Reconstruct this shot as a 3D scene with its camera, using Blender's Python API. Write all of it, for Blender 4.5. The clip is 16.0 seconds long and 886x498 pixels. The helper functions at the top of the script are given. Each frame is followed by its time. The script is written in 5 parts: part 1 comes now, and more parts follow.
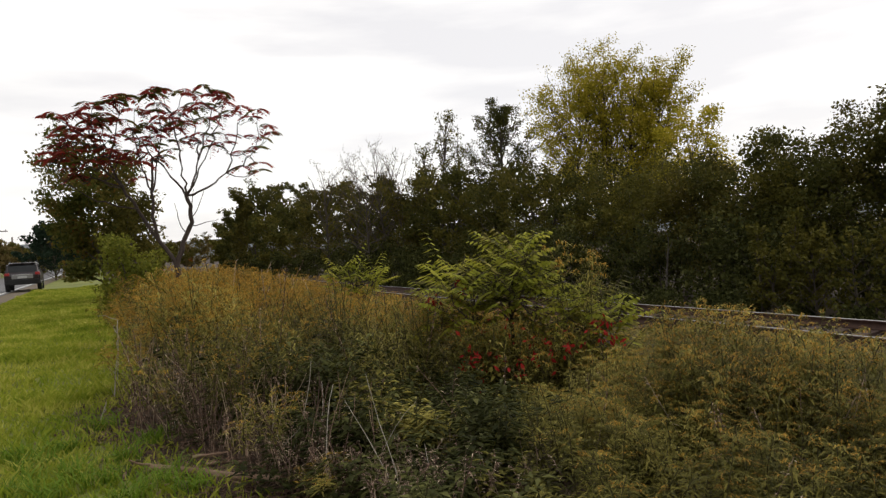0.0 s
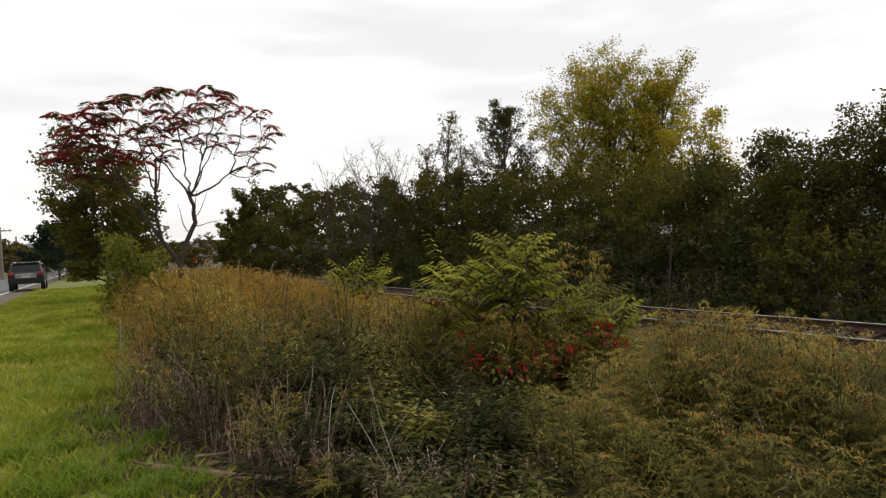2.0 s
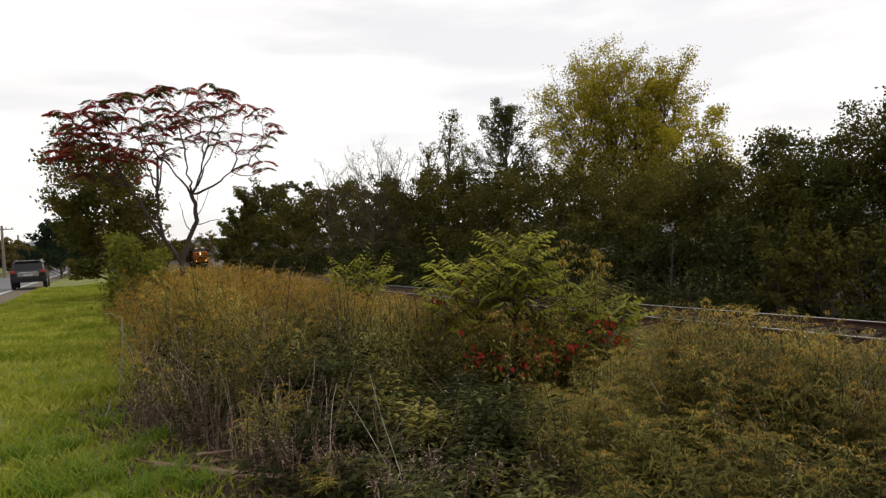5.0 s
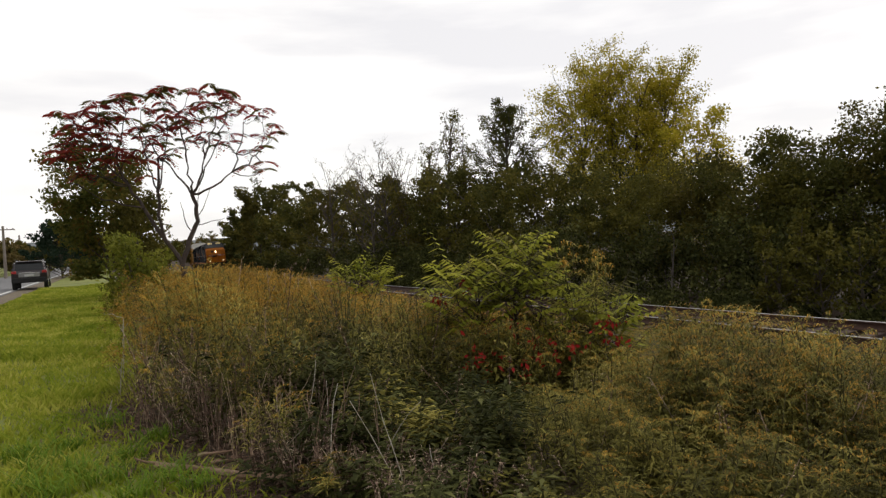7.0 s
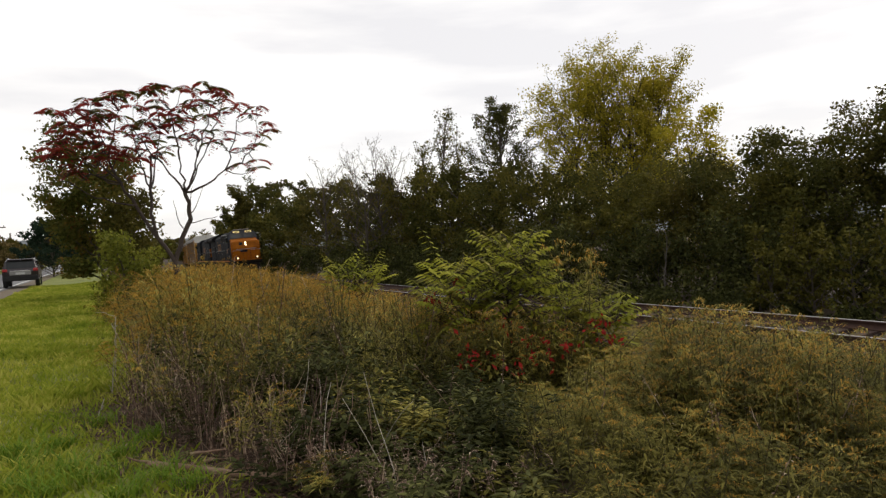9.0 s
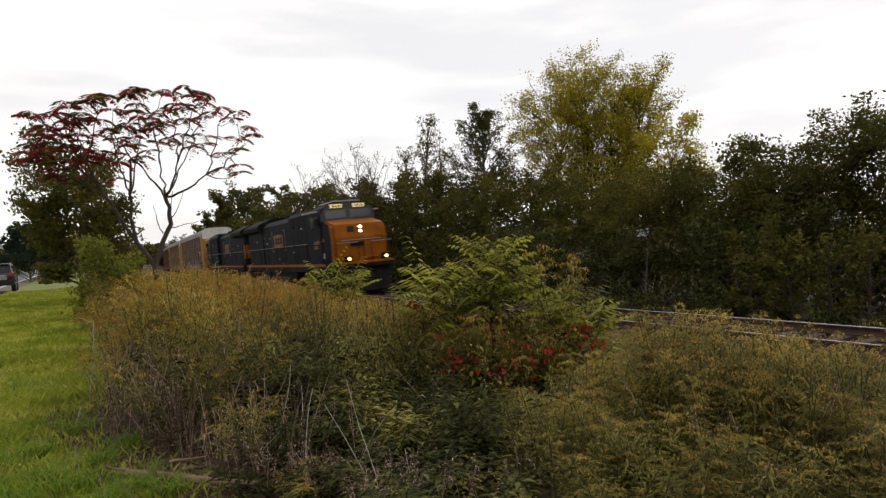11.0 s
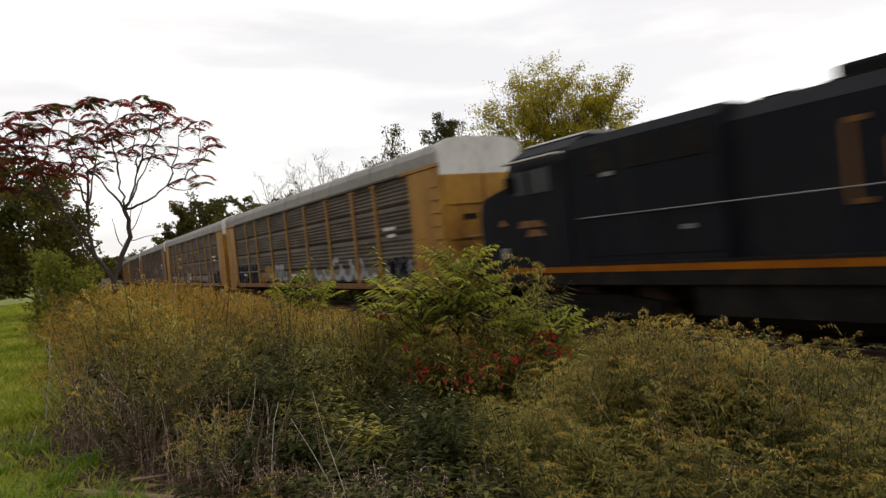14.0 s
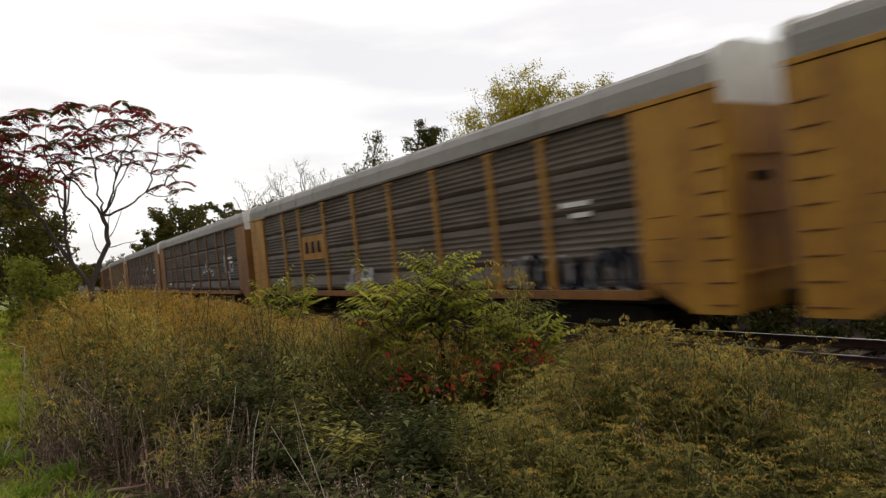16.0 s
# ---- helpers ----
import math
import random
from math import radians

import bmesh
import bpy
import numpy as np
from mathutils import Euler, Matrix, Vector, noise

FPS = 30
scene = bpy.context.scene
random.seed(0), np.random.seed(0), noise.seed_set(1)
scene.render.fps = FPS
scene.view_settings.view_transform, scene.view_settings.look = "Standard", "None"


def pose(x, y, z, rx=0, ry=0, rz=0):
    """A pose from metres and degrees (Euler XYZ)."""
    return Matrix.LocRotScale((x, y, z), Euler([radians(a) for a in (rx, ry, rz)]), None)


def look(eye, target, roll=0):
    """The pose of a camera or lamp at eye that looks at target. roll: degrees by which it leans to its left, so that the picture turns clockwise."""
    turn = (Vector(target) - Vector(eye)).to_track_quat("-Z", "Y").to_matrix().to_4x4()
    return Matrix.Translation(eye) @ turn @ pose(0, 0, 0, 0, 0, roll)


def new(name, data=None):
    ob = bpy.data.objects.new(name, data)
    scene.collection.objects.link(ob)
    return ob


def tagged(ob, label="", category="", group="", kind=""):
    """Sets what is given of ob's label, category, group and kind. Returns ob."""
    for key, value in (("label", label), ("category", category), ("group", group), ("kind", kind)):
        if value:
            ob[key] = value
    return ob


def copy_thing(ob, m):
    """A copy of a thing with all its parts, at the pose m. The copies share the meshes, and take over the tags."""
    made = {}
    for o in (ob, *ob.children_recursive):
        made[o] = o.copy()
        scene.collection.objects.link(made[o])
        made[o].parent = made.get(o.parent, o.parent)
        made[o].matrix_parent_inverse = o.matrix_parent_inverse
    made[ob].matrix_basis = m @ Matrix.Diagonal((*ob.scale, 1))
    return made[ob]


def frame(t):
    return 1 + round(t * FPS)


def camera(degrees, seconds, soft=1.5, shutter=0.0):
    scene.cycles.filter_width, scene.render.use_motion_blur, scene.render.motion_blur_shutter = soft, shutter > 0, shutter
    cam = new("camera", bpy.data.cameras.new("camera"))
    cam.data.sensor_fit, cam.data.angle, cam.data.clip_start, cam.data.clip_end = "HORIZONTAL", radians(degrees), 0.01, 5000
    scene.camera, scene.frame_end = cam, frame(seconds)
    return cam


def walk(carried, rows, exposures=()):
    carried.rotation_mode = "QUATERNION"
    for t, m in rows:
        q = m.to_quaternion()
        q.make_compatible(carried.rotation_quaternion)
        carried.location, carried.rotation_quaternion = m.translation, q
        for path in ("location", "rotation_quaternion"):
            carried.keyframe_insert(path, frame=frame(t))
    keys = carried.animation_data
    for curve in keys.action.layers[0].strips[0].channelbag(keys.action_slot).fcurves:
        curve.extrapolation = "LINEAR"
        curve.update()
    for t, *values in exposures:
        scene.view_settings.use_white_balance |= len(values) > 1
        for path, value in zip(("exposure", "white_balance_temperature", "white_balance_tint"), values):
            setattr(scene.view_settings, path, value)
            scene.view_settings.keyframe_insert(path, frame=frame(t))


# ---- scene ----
EYE = Vector((0.0, 0.0, 1.6))
cam = camera(66.67, 16.0, soft=1.35, shutter=0.55)
AIM = [
    (0, 26.965, -0.679, -3.390),
    (0.5, 26.746, -0.706, -3.423),
    (1, 26.757, -0.694, -3.186),
    (1.5, 26.751, -0.628, -3.170),
    (2, 26.741, -0.560, -3.149),
    (2.5, 26.735, -0.550, -3.095),
    (3, 26.714, -0.615, -3.107),
    (3.5, 26.768, -0.683, -2.994),
    (4, 26.780, -0.721, -3.127),
    (6.5, 26.442, -0.635, -3.085),
    (7, 26.539, -0.674, -3.177),
    (7.5, 26.616, -0.696, -3.322),
    (8, 26.694, -0.775, -3.290),
    (8.5, 26.865, -0.834, -3.144),
    (9, 27.075, -0.824, -3.091),
    (11.5, 29.100, -0.348, -3.058),
    (12, 29.687, -0.285, -3.117),
    (12.5, 30.196, -0.156, -3.160),
    (13, 30.684, -0.044, -3.352),
    (13.5, 31.156, 0.077, -3.582),
    (14, 31.496, 0.205, -3.673),
    (14.5, 31.896, 0.421, -3.722),
    (15, 32.273, 0.547, -3.653),
    (15.5, 32.722, 0.623, -3.677),
    (16, 33.056, 0.689, -3.691),
]


def aim(yaw, pitch, roll):
    """A camera pose at the standing place: yaw clockwise from +y, pitch up, roll to its left, in degrees."""
    y, p = radians(yaw), radians(pitch)
    way = Vector((math.sin(y) * math.cos(p), math.cos(y) * math.cos(p), math.sin(p)))
    return look(EYE, EYE + way, roll)


walk(cam, [(t, aim(a, b, c)) for t, a, b, c in AIM], exposures=[(0, 0.03, 6720, 11), (16, 0.03, 6720, 11)])

# ---- sky and sun: a bright overcast afternoon ----
world = bpy.data.worlds.new("overcast_sky")
scene.world = world
world.use_nodes = True
wn, wl = world.node_tree.nodes, world.node_tree.links
wn.clear()
sky = wn.new("ShaderNodeTexSky")
sky.sky_type, sky.sun_disc = "NISHITA", False
sky.sun_elevation, sky.sun_rotation = radians(38), radians(70)
coord = wn.new("ShaderNodeTexCoord")
squash = wn.new("ShaderNodeMapping")
squash.inputs["Scale"].default_value = (1.0, 1.0, 5.5)
cloud = wn.new("ShaderNodeTexNoise")
cloud.inputs["Scale"].default_value, cloud.inputs["Detail"].default_value = 1.9, 6.0
cloud.inputs["Roughness"].default_value = 0.5
ramp = wn.new("ShaderNodeValToRGB")
ramp.color_ramp.elements[0].position, ramp.color_ramp.elements[0].color = 0.38, (0.81, 0.81, 0.83, 1)
ramp.color_ramp.elements[1].position, ramp.color_ramp.elements[1].color = 0.52, (1.0, 0.995, 0.985, 1)
grey = wn.new("ShaderNodeBackground")
grey.inputs["Strength"].default_value = 1.0
blue = wn.new("ShaderNodeBackground")
blue.inputs["Strength"].default_value = 0.012
both = wn.new("ShaderNodeAddShader")
wout = wn.new("ShaderNodeOutputWorld")
wl.new(coord.outputs["Generated"], squash.inputs["Vector"])
wl.new(squash.outputs["Vector"], cloud.inputs["Vector"])
wl.new(cloud.outputs["Fac"], ramp.inputs["Fac"])
# the cloud is brightest towards the hidden sun and dims away from it
toward = wn.new("ShaderNodeVectorMath")
toward.operation = "DOT_PRODUCT"
toward.inputs[1].default_value = (0.74, 0.27, 0.62)
dim = wn.new("ShaderNodeMapRange")
dim.interpolation_type = "SMOOTHSTEP"
dim.inputs[1].default_value, dim.inputs[2].default_value = -0.9, 0.45
dim.inputs[3].default_value, dim.inputs[4].default_value = 0.42, 1.0
shade = wn.new("ShaderNodeMix")
shade.data_type, shade.blend_type = "RGBA", "MULTIPLY"
shade.inputs[0].default_value = 1.0
wl.new(coord.outputs["Generated"], toward.inputs[0])
wl.new(toward.outputs["Value"], dim.inputs[0])
wl.new(ramp.outputs["Color"], shade.inputs[6])
wl.new(dim.outputs[0], shade.inputs[7])
wl.new(shade.outputs[2], grey.inputs["Color"])
wl.new(sky.outputs["Color"], blue.inputs["Color"])
wl.new(grey.outputs["Background"], both.inputs[0])
wl.new(blue.outputs["Background"], both.inputs[1])
wl.new(both.outputs["Shader"], wout.inputs["Surface"])
sun = new("sun", bpy.data.lights.new("sun", "SUN"))
sun.data.energy, sun.data.angle, sun.data.color = 0.9, radians(20), (1.0, 0.95, 0.87)
sun.matrix_world = look((74, 27, 62), (0, 0, 0))


# ---- materials ----
def material(name, colours, scale=3.0, rough=0.7, metal=0.0, bump=0.0, fine=30.0, spec=0.4, island=0.0, thin=0.0, detail=6.0, coat=0.0, streak=(1, 1, 1)):
    """A surface with a ramp of colours laid out by two scales of noise, and per island where asked."""
    m = bpy.data.materials.new(name)
    m.use_nodes = True
    n, l = m.node_tree.nodes, m.node_tree.links
    b = n["Principled BSDF"]
    tc = n.new("ShaderNodeTexCoord")
    mp = n.new("ShaderNodeMapping")
    mp.inputs["Scale"].default_value = streak
    l.new(tc.outputs["Object"], mp.inputs["Vector"])
    big = n.new("ShaderNodeTexNoise")
    big.inputs["Scale"].default_value, big.inputs["Detail"].default_value = scale, detail
    l.new(mp.outputs["Vector"], big.inputs["Vector"])
    small = n.new("ShaderNodeTexNoise")
    small.inputs["Scale"].default_value, small.inputs["Detail"].default_value = fine, 3.0
    l.new(mp.outputs["Vector"], small.inputs["Vector"])
    mix = n.new("ShaderNodeMath")
    mix.operation = "MULTIPLY_ADD"
    mix.inputs[1].default_value = 0.35
    l.new(small.outputs["Fac"], mix.inputs[0])
    part_of = n.new("ShaderNodeMath")
    part_of.operation = "MULTIPLY"
    part_of.inputs[1].default_value = 0.65
    l.new(big.outputs["Fac"], part_of.inputs[0])
    l.new(part_of.outputs[0], mix.inputs[2])
    value = mix.outputs[0]
    if island > 0:
        geo = n.new("ShaderNodeNewGeometry")
        mm = n.new("ShaderNodeMix")
        mm.inputs[0].default_value = island
        stretch = n.new("ShaderNodeMapRange")
        stretch.inputs[3].default_value, stretch.inputs[4].default_value = 0.26, 0.74
        patchy = n.new("ShaderNodeMapRange")
        patchy.inputs[1].default_value, patchy.inputs[2].default_value = 0.37, 0.63
        patchy.inputs[3].default_value, patchy.inputs[4].default_value = 0.25, 0.75
        l.new(value, patchy.inputs[0])
        value = patchy.outputs[0]
        l.new(geo.outputs["Random Per Island"], stretch.inputs[0])
        l.new(value, mm.inputs[2])
        l.new(stretch.outputs[0], mm.inputs[3])
        value = mm.outputs[0]
    cr = n.new("ShaderNodeValToRGB")
    els = cr.color_ramp.elements
    while len(els) < len(colours):
        els.new(0.5)
    for i, c in enumerate(colours):
        els[i].position = 0.28 + 0.44 * i / max(1, len(colours) - 1)
        els[i].color = (*c, 1)
    l.new(value, cr.inputs["Fac"])
    l.new(cr.outputs["Color"], b.inputs["Base Color"])
    b.inputs["Roughness"].default_value, b.inputs["Metallic"].default_value = rough, metal
    b.inputs["Specular IOR Level"].default_value = spec
    b.inputs["Coat Weight"].default_value = coat
    if bump > 0:
        bp = n.new("ShaderNodeBump")
        bp.inputs["Strength"].default_value, bp.inputs["Distance"].default_value = bump, 0.02
        l.new(small.outputs["Fac"], bp.inputs["Height"])
        l.new(bp.outputs["Normal"], b.inputs["Normal"])
    if thin > 0:
        tl = n.new("ShaderNodeBsdfTranslucent")
        ms = n.new("ShaderNodeMixShader")
        ms.inputs[0].default_value = thin
        l.new(cr.outputs["Color"], tl.inputs["Color"])
        l.new(b.outputs[0], ms.inputs[1])
        l.new(tl.outputs[0], ms.inputs[2])
        l.new(ms.outputs[0], n["Material Output"].inputs["Surface"])
    return m


def glow(name, colour, strength):
    m = bpy.data.materials.new(name)
    m.use_nodes = True
    b = m.node_tree.nodes["Principled BSDF"]
    b.inputs["Base Color"].default_value = (*colour, 1)
    b.inputs["Emission Color"].default_value, b.inputs["Emission Strength"].default_value = (*colour, 1), strength
    return m


LEAF = dict(rough=0.75, spec=0.10, island=0.42, thin=0.32, scale=1.1, fine=8.0)
M = {
    "soil": material("soil", [(0.028, 0.018, 0.010), (0.06, 0.04, 0.024), (0.10, 0.068, 0.042)], 0.8, 0.95, bump=0.5, fine=20),
    "turf": material("turf", [(0.09, 0.12, 0.018), (0.15, 0.17, 0.028), (0.20, 0.195, 0.042)], 0.35, 0.9, bump=0.6, fine=14),
    "blade": material("grass_blade", [(0.14, 0.21, 0.019), (0.31, 0.35, 0.037), (0.54, 0.50, 0.12)], **{**LEAF, "thin": 0.4, "island": 0.4}),
    "tuft": material("tuft_blade", [(0.08, 0.15, 0.014), (0.16, 0.25, 0.025), (0.26, 0.34, 0.05)], **{**LEAF, "thin": 0.35}),
    "asphalt": material("asphalt", [(0.11, 0.11, 0.11), (0.16, 0.16, 0.165)], 0.5, 0.85, bump=0.3, fine=60),
    "dirt": material("shoulder_dirt", [(0.10, 0.075, 0.045), (0.16, 0.13, 0.09)], 1.5, 0.95, bump=0.6, fine=30),
    "road_paint": material("road_paint", [(0.6, 0.6, 0.58), (0.75, 0.75, 0.72)], 6, 0.7),
    "ballast": material("ballast_stone", [(0.035, 0.022, 0.018), (0.065, 0.045, 0.038), (0.18, 0.155, 0.14)], 2, 0.9, island=0.8, bump=0.4),
    "tie": material("creosote_timber", [(0.04, 0.024, 0.018), (0.085, 0.05, 0.04)], 4, 0.9, bump=0.6, streak=(1, 8, 8)),
    "rail_rust": material("rusty_rail", [(0.04, 0.020, 0.015), (0.085, 0.042, 0.028)], 8, 0.8, bump=0.3),
    "rail_top": material("polished_railhead", [(0.20, 0.195, 0.195), (0.32, 0.31, 0.31)], 5, 0.45, 0.7),
    "golden": material("goldenrod_plume", [(0.11, 0.062, 0.012), (0.275, 0.152, 0.02), (0.43, 0.248, 0.034), (0.54, 0.37, 0.08)], **LEAF),
    "weed": material("weed_leaf", [(0.024, 0.025, 0.007), (0.095, 0.091, 0.018), (0.225, 0.195, 0.04), (0.48, 0.42, 0.12)], **LEAF),
    # shade of the hollow and the thicket's foot, put into the leaf colour
    "shade_dark_leaf": material("leaf_darkened_for_shade", [(0.012, 0.015, 0.005), (0.034, 0.039, 0.010), (0.075, 0.08, 0.022), (0.19, 0.19, 0.06)], **LEAF),
    "stem": material("weed_stem", [(0.05, 0.046, 0.018), (0.12, 0.10, 0.04)], 3, 0.85, island=0.6),
    "dry": material("dry_stalk", [(0.06, 0.032, 0.024), (0.15, 0.09, 0.065), (0.26, 0.17, 0.12), (0.60, 0.48, 0.34)], 3, 0.85, island=0.85),
    "litter": material("leaf_litter", [(0.05, 0.028, 0.018), (0.12, 0.07, 0.045), (0.24, 0.15, 0.10)], 3, 0.9, island=0.8),
    "bleached": material("bleached_twig", [(0.30, 0.26, 0.21), (0.52, 0.47, 0.40)], 6, 0.85),
    "bark": material("bark", [(0.045, 0.035, 0.028), (0.10, 0.082, 0.065)], 5, 0.95, bump=0.9, fine=24, streak=(1, 1, 0.3)),
    "sumac_bark": material("sumac_bark", [(0.035, 0.026, 0.022), (0.085, 0.062, 0.05)], 6, 0.9, bump=0.6),
    "grey_bark": material("dead_grey_bark", [(0.075, 0.062, 0.052), (0.15, 0.13, 0.11)], 5, 0.95, bump=0.5),
    "sumac_red": material("sumac_red_leaf", [(0.08, 0.018, 0.016), (0.22, 0.032, 0.028), (0.36, 0.055, 0.04), (0.08, 0.07, 0.02)], **{**LEAF, "thin": 0.5}),
    "sumac_green": material("sumac_green_leaf", [(0.15, 0.175, 0.018), (0.31, 0.32, 0.034), (0.47, 0.43, 0.06)], **{**LEAF, "thin": 0.4}),
    "red": material("scarlet_leaf", [(0.14, 0.012, 0.012), (0.30, 0.02, 0.016), (0.40, 0.05, 0.03)], **LEAF),
    "rust_leaf": material("rust_turning_leaf", [(0.045, 0.058, 0.013), (0.09, 0.10, 0.02), (0.15, 0.125, 0.026), (0.22, 0.085, 0.022)], **LEAF),
    "olive_leaf": material("olive_tree_leaf", [(0.042, 0.042, 0.010), (0.09, 0.08, 0.016), (0.16, 0.13, 0.026)], **LEAF),
    "yellow_leaf": material("yellowing_poplar_leaf", [(0.18, 0.17, 0.016), (0.40, 0.34, 0.03), (0.58, 0.46, 0.055)], **{**LEAF, "thin": 0.42}),
    "green_leaf": material("green_tree_leaf", [(0.033, 0.039, 0.010), (0.073, 0.074, 0.016), (0.142, 0.128, 0.03)], **LEAF),
    "mid_leaf": material("thicket_leaf", [(0.046, 0.05, 0.010), (0.104, 0.096, 0.017), (0.185, 0.155, 0.03)], **LEAF),
    "tan_leaf": material("drying_leaf", [(0.09, 0.065, 0.025), (0.16, 0.115, 0.04), (0.10, 0.10, 0.03)], **LEAF),
    "verge_leaf": material("verge_bush_leaf", [(0.07, 0.085, 0.012), (0.16, 0.17, 0.023), (0.28, 0.265, 0.042)], **LEAF),
    "needle": material("spruce_needle", [(0.015, 0.03, 0.018), (0.035, 0.055, 0.032)], **LEAF),
    "navy": material("dark_blue_loco_paint", [(0.007, 0.008, 0.010), (0.0115, 0.0125, 0.016), (0.021, 0.021, 0.023)], 0.8, 0.7, spec=0.08, fine=9, streak=(1, 1, 0.35)),
    "slate": material("grey_blue_cab_paint", [(0.025, 0.03, 0.038), (0.05, 0.056, 0.066)], 1.2, 0.45),
    "orange": material("loco_orange_paint", [(0.16, 0.045, 0.002), (0.28, 0.083, 0.003), (0.36, 0.12, 0.006)], 1.5, 0.55, fine=12, spec=0.12),
    "black": material("grimy_black_steel", [(0.006, 0.0055, 0.005), (0.016, 0.014, 0.012), (0.035, 0.028, 0.022)], 2, 0.85, bump=0.3, fine=18, spec=0.1),
    "soot": material("sooty_roof_steel", [(0.007, 0.007, 0.0075), (0.015, 0.0145, 0.0145)], 2, 0.8, spec=0.1),
    "handrail": material("white_handrail", [(0.16, 0.16, 0.155), (0.28, 0.28, 0.27)], 4, 0.5),
    "silver": material("galvanised_roof", [(0.19, 0.175, 0.16), (0.265, 0.245, 0.225), (0.33, 0.31, 0.285)], 0.7, 0.6, metal=0.15, fine=10, streak=(1, 0.25, 1)),
    "white_end": material("white_end_paint", [(0.34, 0.31, 0.27), (0.62, 0.60, 0.55), (0.80, 0.78, 0.73)], 1.6, 0.6, fine=9, streak=(1, 1, 0.35)),
    "zinc": material("weathered_galvanised_panel", [(0.062, 0.048, 0.038), (0.11, 0.088, 0.071), (0.19, 0.16, 0.132)], 0.8, 0.75, spec=0.15, fine=9, streak=(1, 0.5, 2)),
    "dull_zinc": material("dirty_galvanised_panel", [(0.055, 0.046, 0.04), (0.095, 0.082, 0.072), (0.145, 0.128, 0.112)], 0.8, 0.8, spec=0.12, fine=9, streak=(1, 0.5, 2)),
    "rust_yellow": material("rack_yellow_paint", [(0.14, 0.055, 0.012), (0.33, 0.155, 0.016), (0.47, 0.25, 0.024)], 1.6, 0.6, fine=11, streak=(1, 1, 0.4)),
    "rust_brown": material("rack_rusty_yellow_paint", [(0.09, 0.034, 0.014), (0.19, 0.078, 0.018), (0.29, 0.135, 0.022)], 0.9, 0.65, fine=8, streak=(1, 1, 0.4)),
    "spray_white": material("white_spray_paint", [(0.24, 0.24, 0.26), (0.48, 0.48, 0.50)], 5, 0.8, spec=0.1),
    "spray_dark": material("dark_spray_paint", [(0.008, 0.008, 0.010), (0.022, 0.022, 0.028)], 4, 0.85, spec=0.05),
    "glass": material("dark_window_glass", [(0.012, 0.014, 0.016), (0.025, 0.028, 0.03)], 1, 0.15, spec=0.25),
    # base paler than glass: part of the sky's reflection is painted in
    "windscreen": material("windscreen_with_sky_tint", [(0.05, 0.055, 0.06), (0.085, 0.09, 0.095)], 1, 0.15, spec=0.6),
    "lamp": glow("headlamp_glow", (1.0, 0.80, 0.45), 7.0),
    "ditch": glow("ditch_lamp_glow", (1.0, 0.74, 0.36), 2.6),
    "board": glow("number_board_glow", (1.0, 0.80, 0.35), 0.32),
    "suv": material("dark_suv_paint", [(0.022, 0.016, 0.018), (0.03, 0.022, 0.024)], 2, 0.3, spec=0.4),
    "tyre": material("tyre_rubber", [(0.012, 0.012, 0.012), (0.025, 0.025, 0.025)], 6, 0.9),
    "chrome": material("chrome", [(0.55, 0.55, 0.56), (0.7, 0.7, 0.7)], 3, 0.25, 0.9),
    "tail": glow("tail_lamp_red", (0.35, 0.02, 0.02), 0.04),
    "plate": material("plain_plate", [(0.45, 0.45, 0.44), (0.5, 0.5, 0.5)], 3, 0.5),
    "pole": material("weathered_pole", [(0.16, 0.13, 0.11), (0.28, 0.24, 0.21)], 3, 0.9, bump=0.4, streak=(1, 1, 0.2)),
    "log": material("rotting_log", [(0.10, 0.055, 0.035), (0.24, 0.15, 0.10), (0.34, 0.24, 0.17)], 5, 0.9, bump=0.8),
    # distance haze is painted into this pale grey-blue
    "hill": material("hill_tinted_for_haze", [(0.12, 0.135, 0.14), (0.17, 0.185, 0.185)], 0.01, 1.0, fine=0.06),
}


# ---- mesh helpers ----
def raw_mesh(name, verts, faces, mats, midx=None, smooth=False):
    """A mesh from arrays of vertices and of faces that all have the same number of corners."""
    verts, faces = np.asarray(verts, np.float32), np.asarray(faces, np.int32)
    me = bpy.data.meshes.new(name)
    k = faces.shape[1]
    me.vertices.add(len(verts))
    me.vertices.foreach_set("co", verts.ravel())
    me.loops.add(faces.size)
    me.loops.foreach_set("vertex_index", faces.ravel())
    me.polygons.add(len(faces))
    me.polygons.foreach_set("loop_start", np.arange(0, faces.size, k, dtype=np.int32))
    for m in mats:
        me.materials.append(M[m])
    if midx is not None:
        me.polygons.foreach_set("material_index", np.asarray(midx, np.int32))
    if smooth:
        me.polygons.foreach_set("use_smooth", np.ones(len(faces), bool))
    me.update(calc_edges=True)
    me.validate()
    return me


def part(name, bm, mat, parent=None, label="", smooth=False):
    """Links a bmesh as one mesh object, under a thing or part if given."""
    me = bpy.data.meshes.new(name)
    bm.to_mesh(me)
    bm.free()
    me.materials.append(M[mat])
    if smooth:
        for p in me.polygons:
            p.use_smooth = True
    ob = new(name, me)
    if parent is not None:
        ob.parent = parent
    return tagged(ob, label)


def share(name, me, parent, m=None, label=""):
    ob = new(name, me)
    ob.parent = parent
    if m is not None:
        ob.matrix_basis = m
    return tagged(ob, label)


def empty(name, m, label="", category="", group="", kind=""):
    ob = new(name)
    ob.empty_display_size = 0.2
    ob.matrix_basis = m
    return tagged(ob, label, category, group, kind)


